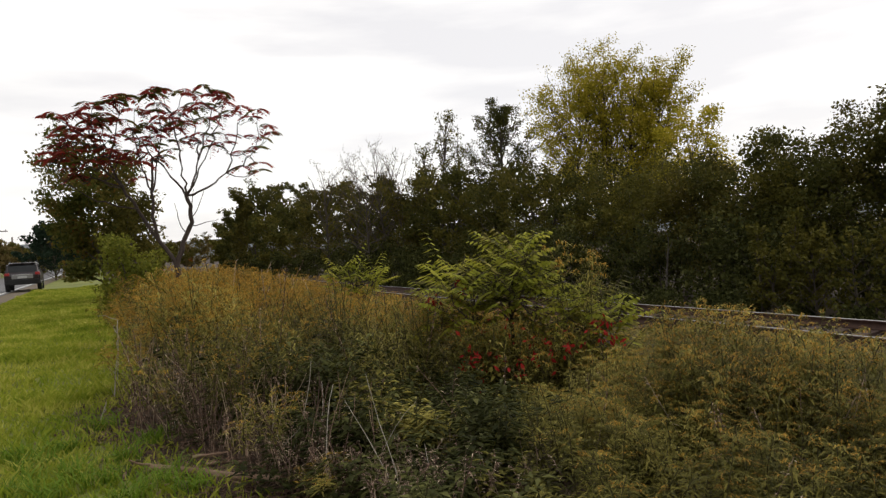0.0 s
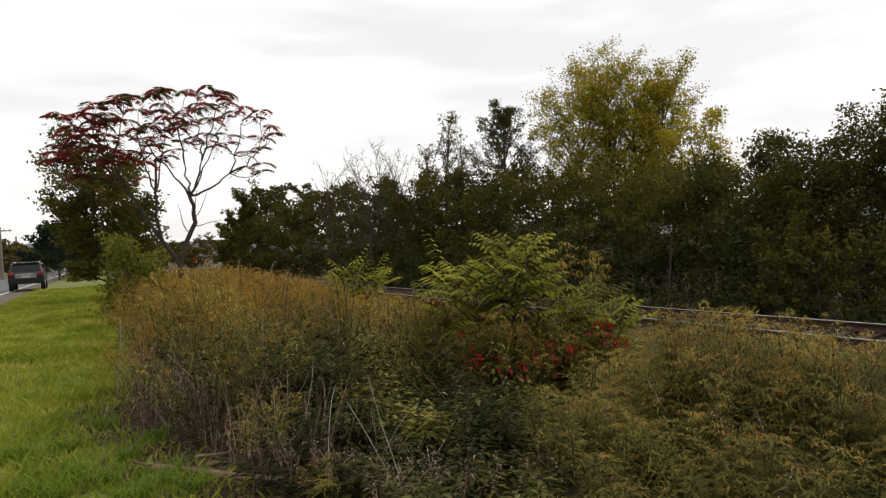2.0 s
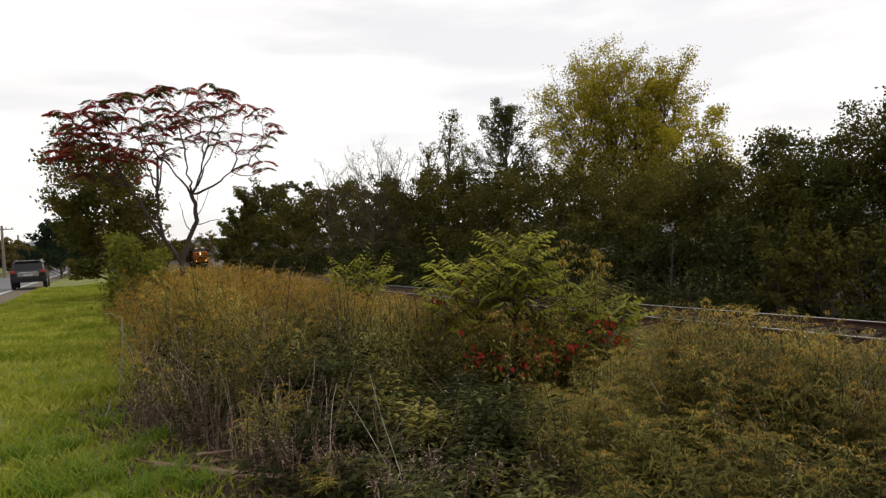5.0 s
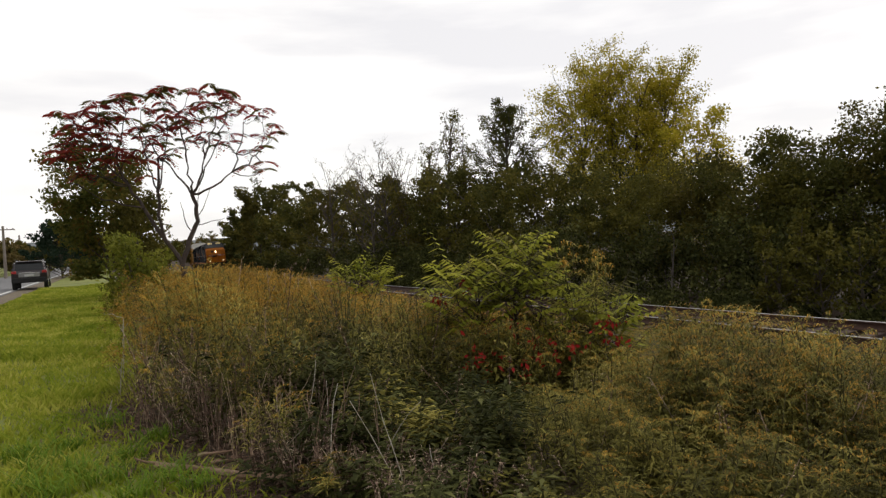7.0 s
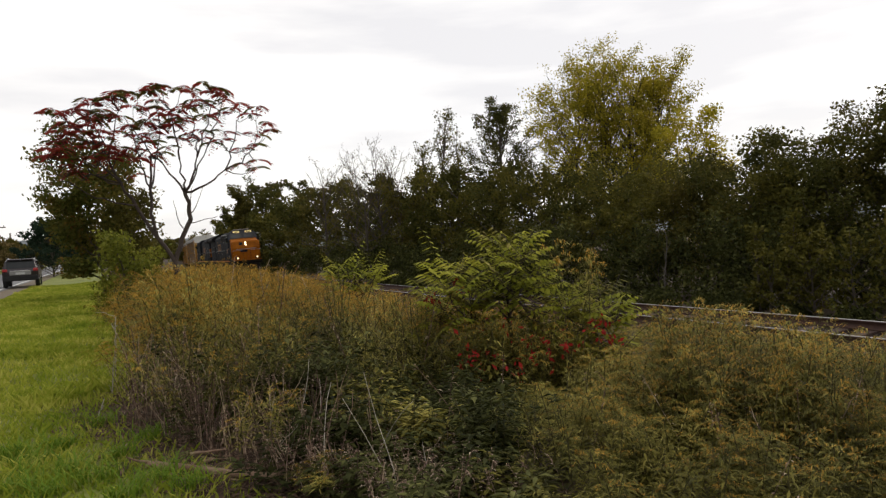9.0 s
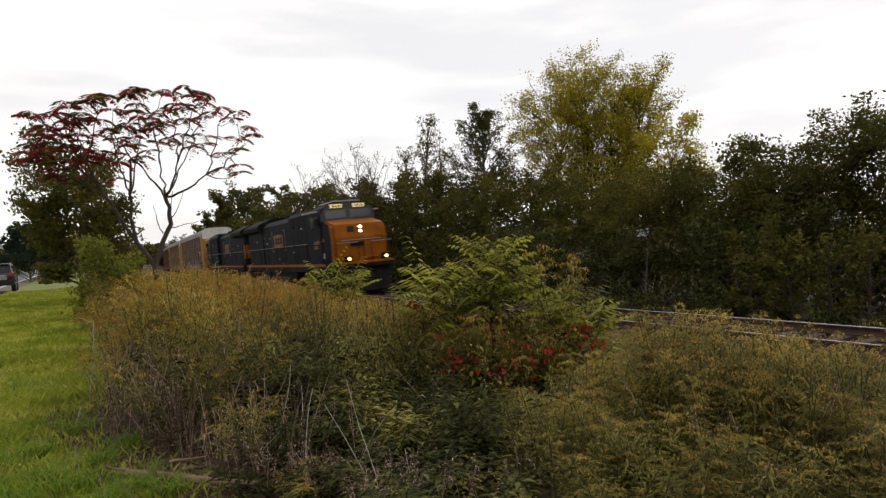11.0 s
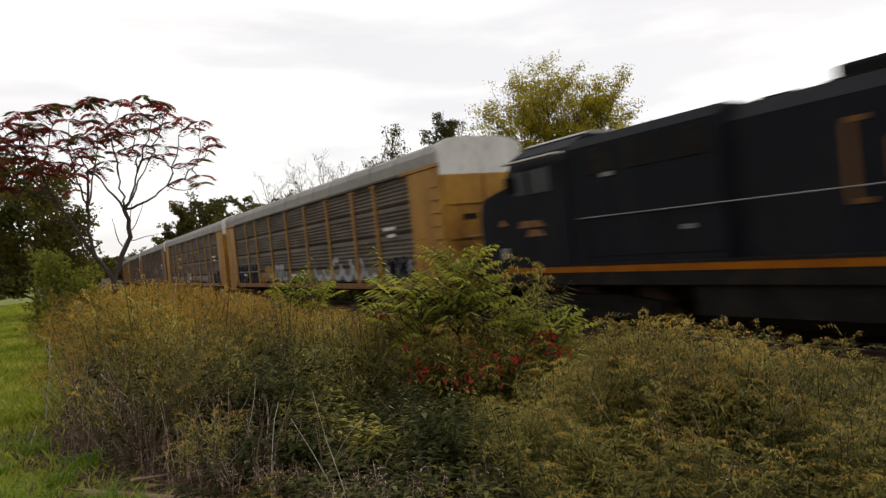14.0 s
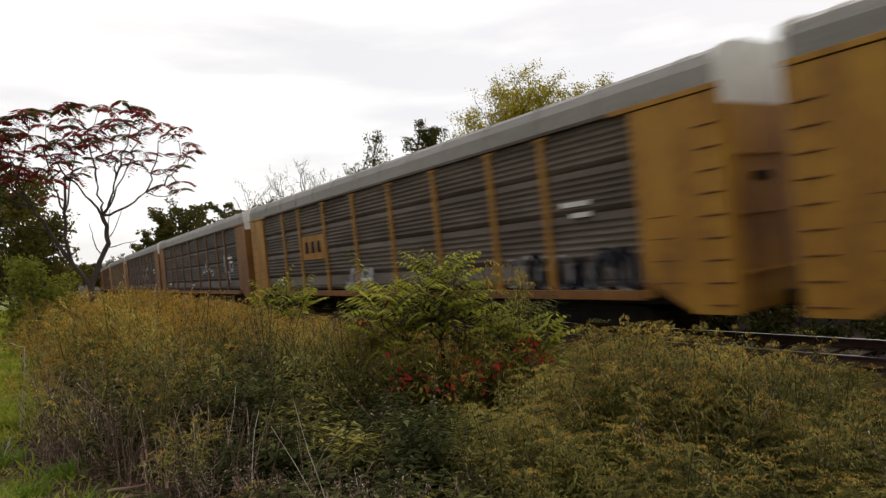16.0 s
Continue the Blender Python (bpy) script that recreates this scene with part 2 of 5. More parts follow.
def box(x0, x1, y0, y1, z0, z1, bevel=0.0, bm=None):
    bm = bm or bmesh.new()
    r = bmesh.ops.create_cube(bm, size=1.0, matrix=Matrix.Translation(((x0 + x1) / 2, (y0 + y1) / 2, (z0 + z1) / 2)) @ Matrix.Diagonal((x1 - x0, y1 - y0, z1 - z0, 1)))
    if bevel > 0:
        vs = set(r["verts"])
        es = [e for e in bm.edges if e.verts[0] in vs and e.verts[1] in vs]
        bmesh.ops.bevel(bm, geom=es, offset=bevel, segments=2, affect="EDGES", profile=0.6)
    return bm


def rod(a, b, r0, r1=None, n=8, bm=None):
    """A tapered round bar from a to b."""
    bm = bm or bmesh.new()
    a, b = Vector(a), Vector(b)
    r1 = r0 if r1 is None else r1
    m = Matrix.Translation((a + b) / 2) @ (b - a).to_track_quat("Z", "Y").to_matrix().to_4x4()
    bmesh.ops.create_cone(bm, cap_ends=True, segments=n, radius1=r0, radius2=r1, depth=(b - a).length, matrix=m)
    return bm


def prism(profile, axis, a, b, bm=None):
    """A closed outline drawn out along an axis from a to b: the outline is (y, z) for 'x' and (x, z) for 'y'."""
    bm = bm or bmesh.new()
    ends = []
    for v in (a, b):
        ends.append([bm.verts.new((v, p, q) if axis == "x" else (p, v, q)) for p, q in profile])
    n = len(profile)
    for i in range(n):
        j = (i + 1) % n
        bm.faces.new((ends[0][i], ends[0][j], ends[1][j], ends[1][i]))
    bm.faces.new(ends[0][::-1])
    bm.faces.new(ends[1])
    bmesh.ops.recalc_face_normals(bm, faces=bm.faces[:])
    return bm


def tubes(paths, n=6):
    """Vertices and quads of round tapered tubes; each path is a list of (point, radius)."""
    V, F, base = [], [], 0
    ring = np.stack([np.cos(np.arange(n) * 2 * np.pi / n), np.sin(np.arange(n) * 2 * np.pi / n)], 1)
    for path in paths:
        P = np.array([p for p, _ in path], float)
        R = np.array([r for _, r in path], float)
        D = np.gradient(P, axis=0)
        D /= np.linalg.norm(D, axis=1)[:, None] + 1e-9
        ref = np.array([1.0, 0, 0]) if abs(D[0][0]) < 0.8 else np.array([0, 1.0, 0])
        U = np.cross(D, ref)
        U /= np.linalg.norm(U, axis=1)[:, None] + 1e-9
        W = np.cross(D, U)
        for p, r, u, w in zip(P, R, U, W):
            V.append(p + r * (ring[:, :1] * u + ring[:, 1:] * w))
        for i in range(len(P) - 1):
            for j in range(n):
                k = (j + 1) % n
                F.append((base + i * n + j, base + i * n + k, base + (i + 1) * n + k, base + (i + 1) * n + j))
        base += len(P) * n
    return np.concatenate(V), np.array(F)


def leaves(rng, centres, size, ratio=0.5, droop=0.0, spread=0.4):
    """Diamond leaves, one quad each, at the centres, turned every way."""
    n = len(centres)
    a = rng.normal(size=(n, 3))
    a[:, 2] -= droop
    a /= np.linalg.norm(a, axis=1)[:, None]
    b = rng.normal(size=(n, 3))
    b -= (a * b).sum(1)[:, None] * a
    b /= np.linalg.norm(b, axis=1)[:, None]
    c = np.cross(a, b)
    s = (size * (1 + spread * rng.uniform(-1, 1, n)))[:, None]
    V = np.stack([centres - a * s / 2, centres + b * s * ratio / 2 + c * s * 0.06, centres + a * s / 2, centres - b * s * ratio / 2 + c * s * 0.06], 1)
    return V.reshape(-1, 3), np.arange(4 * n).reshape(n, 4)


# ---- the lie of the land and of the track ----
RAIL_Z, GRADE, BANK = -0.339, -0.0079, -0.0369
TRACK_X, CURVE, TANGENT = 12.127, 0.000512, 193.0


def track_x(s):
    a = min(s, TANGENT)
    return TRACK_X + CURVE * a * a / 2 + CURVE * TANGENT * max(s - TANGENT, 0.0)


def track_z(s):
    return RAIL_Z + GRADE * s


def smooth(a, b, v):
    t = min(1.0, max(0.0, (v - a) / (b - a)))
    return t * t * (3 - 2 * t)


def ground_z(x, y):
    """Level verge, a shallow dip before the track, the ballast shoulder, and the land beyond."""
    yy = min(max(y, -120.0), 600.0)
    off = x - (track_x(yy) - TRACK_X) * smooth(2.0, 9.0, x)
    bed = track_z(yy) - 0.33
    z = -0.35 * smooth(2.2, 6.0, off)
    k = smooth(8.2, 10.2, off)
    z = z * (1 - k) + (bed + 0.03) * k
    k2 = smooth(14.0, 17.0, off)
    z = z * (1 - k2) + (track_z(yy) - 0.5) * k2
    wob = 0.05 * noise.noise(Vector((x * 0.5, y * 0.5, 0))) if off < 8.0 else 0.03 * noise.noise(Vector((x, y, 3)))
    return z + wob * (1.0 if x > -2.6 else 0.2)


def axis_steps(lo, hi, dense_lo, dense_hi, step):
    out = list(np.arange(dense_lo, dense_hi + 1e-6, step))
    g, v = step, dense_hi
    while v < hi:
        g *= 1.25
        v += g
        out.append(min(v, hi))
    g, v = step, dense_lo
    while v > lo:
        g *= 1.25
        v -= g
        out.insert(0, max(v, lo))
    return np.array(out)


def build_ground():
    xs, ys = axis_steps(-1500, 1500, -8, 20, 0.35), axis_steps(-400, 2500, -4, 30, 0.45)
    V = [(x, y, ground_z(x, y)) for y in ys for x in xs]
    nx = len(xs)
    F, mi = [], []
    for j in range(len(ys) - 1):
        for i in range(nx - 1):
            F.append((j * nx + i, j * nx + i + 1, (j + 1) * nx + i + 1, (j + 1) * nx + i))
            mi.append(0 if xs[i] < (0.4 if ys[j] > 8.5 else -0.45 + (7.2 - min(max(ys[j], 1.0), 7.2)) * 0.28) + 0.15 * noise.noise(Vector((xs[i], ys[j], 4))) else 1)
    ob = new("ground", raw_mesh("ground", V, F, ["turf", "soil"], mi, True))
    tagged(ob, "mown green verge beside bare brown soil under weeds", "ground", kind="structure")


build_ground()


def strip(name, x0, x1, y0, y1, lift, mat, thick=0.05):
    """A long slab along the road."""
    ys = np.concatenate([np.arange(y0, 60, 2.0), np.arange(60, y1, 20.0)])
    bm = bmesh.new()
    rows = []
    for y in ys:
        rows.append([bm.verts.new((x, y, ground_z(x, y) * 0.2 + z)) for x, z in ((x0, lift - thick), (x0, lift), (x1, lift), (x1, lift - thick))])
    for a, b in zip(rows, rows[1:]):
        for i in range(3):
            bm.faces.new((a[i], b[i], b[i + 1], a[i + 1]))
    bmesh.ops.recalc_face_normals(bm, faces=bm.faces[:])
    return part(name, bm, mat)


tagged(strip("road", -12.2, -4.9, -60, 900, 0.05, "asphalt", 0.2), "two-lane grey asphalt road", "road", kind="structure")
tagged(strip("road_shoulder", -4.9, -3.9, -60, 900, 0.03, "dirt", 0.2), "bare dirt shoulder along the road", "shoulder", kind="structure")
tagged(strip("edge_line", -5.25, -5.12, -60, 900, 0.056, "road_paint", 0.004), "white painted road edge line", "road marking", kind="structure")


# ---- railway track ----
def rail_mesh(o):
    """One rail along the track at the lateral offset o: foot, web and head."""
    prof = [(-0.075, -0.17), (-0.075, -0.155), (-0.012, -0.14), (-0.012, -0.045), (-0.036, -0.03), (-0.036, -0.005), (-0.028, 0.0), (0.028, 0.0), (0.036, -0.005), (0.036, -0.03), (0.012, -0.045), (0.012, -0.14), (0.075, -0.155), (0.075, -0.17)]
    ss = np.concatenate([np.arange(-90, 60, 3.0), np.arange(60, 480, 8.0)])
    V, F, mi, n = [], [], [], len(prof)
    for s in ss:
        for p, q in prof:
            V.append((track_x(s) + (o + p) * math.cos(BANK) + q * math.sin(BANK), s, track_z(s) + q * math.cos(BANK) - (o + p) * math.sin(BANK)))
    for i in range(len(ss) - 1):
        for j in range(n):
            k = (j + 1) % n
            F.append((i * n + j, i * n + k, (i + 1) * n + k, (i + 1) * n + j))
            mi.append(1 if 5 <= j <= 7 else 0)
    return raw_mesh("rail", V, F, ["rail_rust", "rail_top"], mi)


def build_track():
    bed = empty("railway_track", Matrix.Identity(4), "single railway track of rusty rails on timber ties and grey ballast", "railway track", kind="structure")
    for o in (-0.7525, 0.7525):
        share("rail", rail_mesh(o), bed, label="rusty steel rail with a bright worn top")
    bm = box(-1.28, 1.28, -0.11, 0.11, -0.36, -0.175, 0.012)
    me = bpy.data.meshes.new("tie")
    bm.to_mesh(me)
    bm.free()
    me.materials.append(M["tie"])
    rng = random.Random(5)
    for i in range(130):
        s = -12 + i * 0.53
        m = Matrix.Translation((track_x(s), s, track_z(s))) @ Matrix.Rotation(-BANK * -1, 4, "Y") @ Matrix.Rotation(rng.uniform(-0.015, 0.015), 4, "Z")
        share("tie", me, bed, m)
    rg = np.random.default_rng(8)
    n = 26000
    y = rg.uniform(-6, 45, n) ** 1.0
    o = rg.normal(0, 1.0, n) * 1.15
    V, F = [], []
    tri = np.array([[1, 1, 1], [1, -1, -1], [-1, 1, -1], [-1, -1, 1]]) / 1.7
    faces = np.array([[0, 1, 2], [0, 3, 1], [0, 2, 3], [1, 3, 2]])
    c = np.stack([[track_x(a) + b for a, b in zip(y, o)], y, [track_z(a) - 0.235 - b * math.sin(BANK) - 0.26 * max(0, abs(b) - 1.3) for a, b in zip(y, o)]], 1)
    q = rg.normal(size=(n, 3, 3))
    q, _ = np.linalg.qr(q)
    V = (np.einsum("nij,kj->nki", q, tri) * rg.uniform(0.022, 0.05, (n, 1, 1)) + c[:, None]).reshape(-1, 3)
    F = (faces[None] + 4 * np.arange(n)[:, None, None]).reshape(-1, 3)
    stones = new("ballast", raw_mesh("ballast", V, F, ["ballast"]))
    tagged(stones, "loose grey crushed stone between and beside the ties", "ballast", kind="stuff")
    # the bed of stone under the ties
    prof = [(-2.9, -0.85), (-1.6, -0.27), (1.6, -0.27), (2.9, -0.85)]
    ss = np.concatenate([np.arange(-90, 60, 3.0), np.arange(60, 480, 8.0)])
    V, F = [], []
    for s in ss:
        for p, z in prof:
            V.append((track_x(s) + p, s, track_z(s) + z - p * math.sin(BANK)))
    for i in range(len(ss) - 1):
        for j in range(3):
            F.append((i * 4 + j, i * 4 + j + 1, (i + 1) * 4 + j + 1, (i + 1) * 4 + j))
    ob = new("ballast_bed", raw_mesh("ballast_bed", V, F, ["ballast"]))
    tagged(ob, "sloped bed of grey crushed stone carrying the ties", "ballast bed", kind="structure")


build_track()


# ---- trees ----
def branch(rng, start, way, length, r0, r1, bend=0.15, up=0.0, steps=5):
    """A wavering tapered path."""
    p, d, out = np.array(start, float), np.array(way, float), []
    d /= np.linalg.norm(d)
    for i in range(steps + 1):
        out.append((p.copy(), r0 + (r1 - r0) * i / steps))
        d = d + rng.normal(size=3) * bend + np.array([0, 0, up])
        d /= np.linalg.norm(d)
        p = p + d * length / steps
    return out


def spread_way(rng, az, tilt):
    return np.array([math.cos(az) * math.sin(tilt), math.sin(az) * math.sin(tilt), math.cos(tilt)])


def tree(name, base, height, width, mat, label, seed, n_leaf=9000, leaf=0.2, bark="bark", bole=0.2, limbs=14, lean=0.0, group="", taper=0.55, clump=0.55, top=0.35, full=1.0, category="tree", sides=4, twigs=0):
    """A tree: a bole with limbs and twigs, and a crown of loose clumps of leaves at the twigs."""
    rng = np.random.default_rng(seed)
    H, W = height, width / 2
    r0 = 0.012 * H + 0.03
    trunk = branch(rng, (0, 0, -0.3), (lean, 0, 1), H * 0.93, r0, r0 * 0.15, 0.035, 0.01, 9)
    paths, tips = [trunk], []
    for i in range(limbs):
        f = bole + (0.97 - bole) * ((i + rng.uniform(0.1, 0.9)) / limbs)
        k = f * 9
        i0 = min(int(k), 8)
        st = trunk[i0][0] * (1 - (k - i0)) + trunk[i0 + 1][0] * (k - i0)
        az = i * 2.4 + rng.uniform(-0.5, 0.5)
        g = (f - bole) / (1 - bole)
        reach = W * max(0.18, (1 - abs(g - top) ** 1.6 * (1.5 if g > top else 2.2) * taper)) * rng.uniform(0.75, 1.12) * full
        tilt = (1.15 - 0.75 * g) * rng.uniform(0.85, 1.15)
        limb = branch(rng, st, spread_way(rng, az, tilt), reach / max(0.5, math.sin(tilt)), r0 * 0.42 * (1 - 0.6 * g), r0 * 0.07, 0.12, 0.05, 5)
        paths.append(limb)
        for j in range(2, 6):
            sub = branch(rng, limb[j][0], spread_way(rng, az + rng.uniform(-1.4, 1.4), rng.uniform(0.3, 1.3)), reach * rng.uniform(0.25, 0.5), r0 * 0.1, r0 * 0.03, 0.2, 0.03, 3)
            paths.append(sub)
            tips += [sub[-1][0], sub[2][0]]
            for _ in range(twigs):
                tw = branch(rng, sub[int(rng.integers(1, 4))][0], spread_way(rng, az + rng.uniform(-1.6, 1.6), rng.uniform(0.1, 1.0)), reach * rng.uniform(0.2, 0.42), r0 * 0.05, r0 * 0.02, 0.15, 0.03, 2)
                paths.append(tw)
        tips.append(limb[-1][0])
    tips.append(trunk[-1][0])
    tips = np.array(tips)
    # bring the whole to its height and width
    cl = clump * (0.5 + 0.06 * H)
    grow_z = (H - (0.7 * cl if n_leaf else 0.0)) / tips[:, 2].max()
    grow_x = max(0.3, W - 0.6 * cl) / np.percentile(np.hypot(tips[:, 0], tips[:, 1]), 92)
    fit = np.array([grow_x, grow_x, grow_z])
    tips = tips * fit
    paths = [[(q * fit, r) for q, r in path] for path in paths]
    thing = empty(name, pose(*base, rz=float(rng.uniform(0, 360))), label, category, group)
    V, F = tubes(paths, sides)
    share("trunk", raw_mesh("trunk", V, F, [bark], None, True), thing)
    if n_leaf:
        # clumps of uneven size, so that the outline stays ragged
        wgt = rng.uniform(0.2, 1.0, len(tips)) ** 1.5
        pick = rng.choice(len(tips), n_leaf, p=wgt / wgt.sum())
        g = np.clip(rng.normal(size=(n_leaf, 3)), -1.5, 1.5) * np.array([1, 1, 0.7]) * cl * (0.35 + 0.4 * rng.uniform(0, 1, len(tips)))[pick][:, None]
        V, F = leaves(rng, tips[pick] + g, leaf, 0.62, 0.3)
        tagged(share("crown", raw_mesh("crown", V, F, [mat]), thing), kind="stuff")
    return thing


def at(az, r):
    a = radians(az)
    x, y = r * math.sin(a), r * math.cos(a)
    return (x, y, ground_z(x, y) - 0.02)


def high(r, el):
    return 1.6 + r * math.tan(radians(el))


def build_wood():
    """The thicket and trees on the far side of the track."""
    def tall(az, el, r, width, mat, label, seed, name="tree", **k):
        b = at(az, r)
        return tree(name, b, high(r, el) - b[2], width, mat, label, seed, **k)
    yl = "tall yellow-green poplar above the thicket"
    for az, el, w, n, seed in ((38.0, 15.2, 5.8, 30000, 11), (41.6, 15.6, 4.8, 17000, 12), (43.3, 14.0, 4.4, 15000, 26), (44.0, 14.1, 4.6, 26000, 13)):
        tall(az, el, 42, w, "yellow_leaf", yl, seed, "poplar_tree", n_leaf=n, leaf=0.12, bole=0.34, limbs=50, clump=0.40, taper=0.36, top=0.45, sides=3, group="tall poplars")
    tall(48.3, 9.4, 38, 4.6, "yellow_leaf", "green-yellow crown beside the poplars", 14, n_leaf=11000, leaf=0.14, bole=0.2, limbs=24, clump=0.45)
    tall(31.9, 11.6, 46, 6.4, "green_leaf", "dark green pointed tree above the thicket", 15, n_leaf=15000, leaf=0.12, bole=0.3, limbs=56, top=0.0, taper=0.72, clump=0.26)
    for az, el, w, seed in ((27.0, 11.0, 2.8, 16), (28.6, 10.0, 2.8, 17), (26.0, 8.6, 2.4, 20)):
        tall(az, el, 48, w, "mid_leaf", "thin sparse-leaved tree above the thicket", seed, n_leaf=1500, leaf=0.15, bole=0.35, limbs=26, clump=0.24, twigs=1)
    tall(34.6, 8.2, 46, 2.4, "olive_leaf", "thin sparse-leaved tree above the thicket", 18, n_leaf=1500, leaf=0.14, clump=0.3, twigs=1)
    tall(52.7, 7.2, 30, 2.4, "mid_leaf", "slender sapling above the thicket", 19, n_leaf=2200, leaf=0.17)
    # bare crowns
    for az, el, r, w, s in ((22.3, 9.0, 52, 6, 31), (19.6, 8.2, 56, 6, 32), (23.8, 8.2, 50, 4, 33), (17.4, 7.4, 60, 4.5, 34), (21.0, 7.6, 50, 5, 35)):
        tall(az, el, r, w, "tan_leaf", "bare grey-branched tree above the thicket", s, "bare_tree", n_leaf=500, leaf=0.12, bark="bark", bole=0.25, limbs=20, twigs=4, clump=0.3, group="bare trees")
    # the thicket, from far to near along the track
    rows = [(9.3, 2.6, 170, 9), (10.2, 4.0, 140, 9), (11.4, 5.4, 118, 9), (12.9, 5.9, 104, 9), (14.4, 5.2, 94, 9), (16.0, 5.7, 84, 9), (17.8, 5.8, 76, 9), (19.8, 5.4, 68, 8.5), (21.8, 5.8, 61, 8), (23.8, 6.3, 55, 8), (25.8, 6.8, 50, 7.5), (28.2, 6.8, 46, 7.2), (30.8, 6.8, 42, 7)]
    rows += [(33.6, 6.2, 39, 6.5), (36.6, 6.4, 36, 6.2), (39.6, 5.8, 33, 6), (42.8, 5.6, 31, 6), (46.0, 6.4, 29, 5.6), (49.2, 6.2, 27.5, 5.4), (52.6, 6.2, 26, 5.0), (55.8, 7.4, 25, 5.0), (59.0, 8.2, 24, 5.0), (62.4, 9.6, 24, 5.2), (66.0, 9.2, 23.5, 5.0), (70.0, 8.6, 23, 5)]
    for i, (az, el, r, w) in enumerate(rows):
        mat = ("mid_leaf" if 34 < az < 50 and i % 3 else ("mid_leaf", "green_leaf", "olive_leaf", "green_leaf")[i % 4])
        tall(az, el, r, w, mat, "dense dark green thicket tree beside the track", 40 + i, "thicket_tree", n_leaf=16000 if r < 28 else 10500 if r < 60 else 7500, sides=3, leaf=0.02 + r * 0.0037, bole=0.04, limbs=26, clump=0.55, top=0.25, taper=0.3, group="thicket beside the track")
    # low brush in front of the trunks, leaf colour darkened for the thicket's shade
    rng = random.Random(3)
    for i in range(34):
        s = 4 + i * 2.4 + rng.uniform(-0.6, 0.6) if i < 22 else 57 + (i - 22) * 8.0
        x = track_x(s) + rng.uniform(5.2, 6.4)
        h = rng.uniform(1.8, 3.6)
        tree("brush", (x, s, ground_z(x, s) - 0.05), h, h * 1.15, "shade_dark_leaf", "low leafy brush at the edge of the thicket", 90 + i, n_leaf=2000, sides=3, leaf=0.13 + 0.001 * s, bole=0.02, limbs=12, clump=0.8, taper=0.2, group="brush along the track", category="bush")
    # undergrowth in the same darkened leaf, painting shade under the trees
    for i in range(30):
        s = -2 + i * 1.5 + rng.uniform(-0.4, 0.4)
        x = track_x(s) + rng.uniform(3.3, 4.4)
        h = rng.uniform(0.4, 0.95)
        tree("undergrowth", (x, s, ground_z(x, s) - 0.05), h, h * 1.7, "shade_dark_leaf", "low undergrowth beyond the rails, leaf colour darkened to stand for shade", 200 + i, n_leaf=1300, leaf=0.11, bole=0.0, limbs=8, clump=0.7, taper=0.2, group="undergrowth beyond the rails", category="bush")
    for i, (az, el, r, w) in enumerate(((54.0, 1.0, 20.5, 0.55), (52.1, 0.1, 20.4, 0.8), (55.2, -0.4, 20.2, 0.7), (53.0, -1.8, 20.0, 1.5), (55.8, -1.6, 19.8, 1.7), (58.5, -0.5, 19.6, 1.6), (60.6, 0.4, 19.6, 1.8))):
        c = at(az, r)
        tree("sapling", c, high(r, el) - c[2], w, "mid_leaf", "slim pale green sapling in front of the thicket", 260 + i, n_leaf=900, leaf=0.11, bole=0.1, limbs=14, clump=0.25, top=0.2, group="saplings before the thicket")
    b = at(45.1, 17.6 / math.sin(radians(45.1)))
    tree("dead_tree", b, 2.6, 0.7, "tan_leaf", "thin bare grey dead trunk before the thicket", 150, n_leaf=0, bark="grey_bark", bole=0.4, limbs=5, category="dead tree")


build_wood()


def frond(rng, start, az, length, drop, n=9, size=0.11, width=0.3, rise=0.3):
    """A pinnate leaf: leaflets in pairs on an arching midrib. Returns leaflet quads and the rib's path."""
    V, rib = [], []
    d0 = np.array([math.cos(az), math.sin(az), 0.0])
    side = np.array([-math.sin(az), math.cos(az), 0.0])
    for i in range(n + 1):
        t = i / n
        p = np.array(start) + d0 * length * t * (1 - 0.15 * t) + np.array([0, 0, length * (rise * t - drop * t * t)])
        rib.append((p, 0.004 * (1 - 0.6 * t)))
        if i == 0:
            continue
        s = size * (0.75 + 0.5 * math.sin(math.pi * t)) * rng.uniform(0.85, 1.15)
        for sg in ((-1, 1) if i < n else (0,)):
            w = side * sg + d0 * (0.45 if sg else 1.0) + np.array([0, 0, -0.25 - 0.3 * rng.uniform()])
            w /= np.linalg.norm(w)
            c = np.cross(w, d0 if sg else side)
            c /= np.linalg.norm(c) + 1e-9
            cross = np.cross(c, w)
            a, b = p, p + w * s
            m = p + w * s * 0.42
            V += [a, m + cross * s * width / 2, b, m - cross * s * width / 2]
    return V, rib


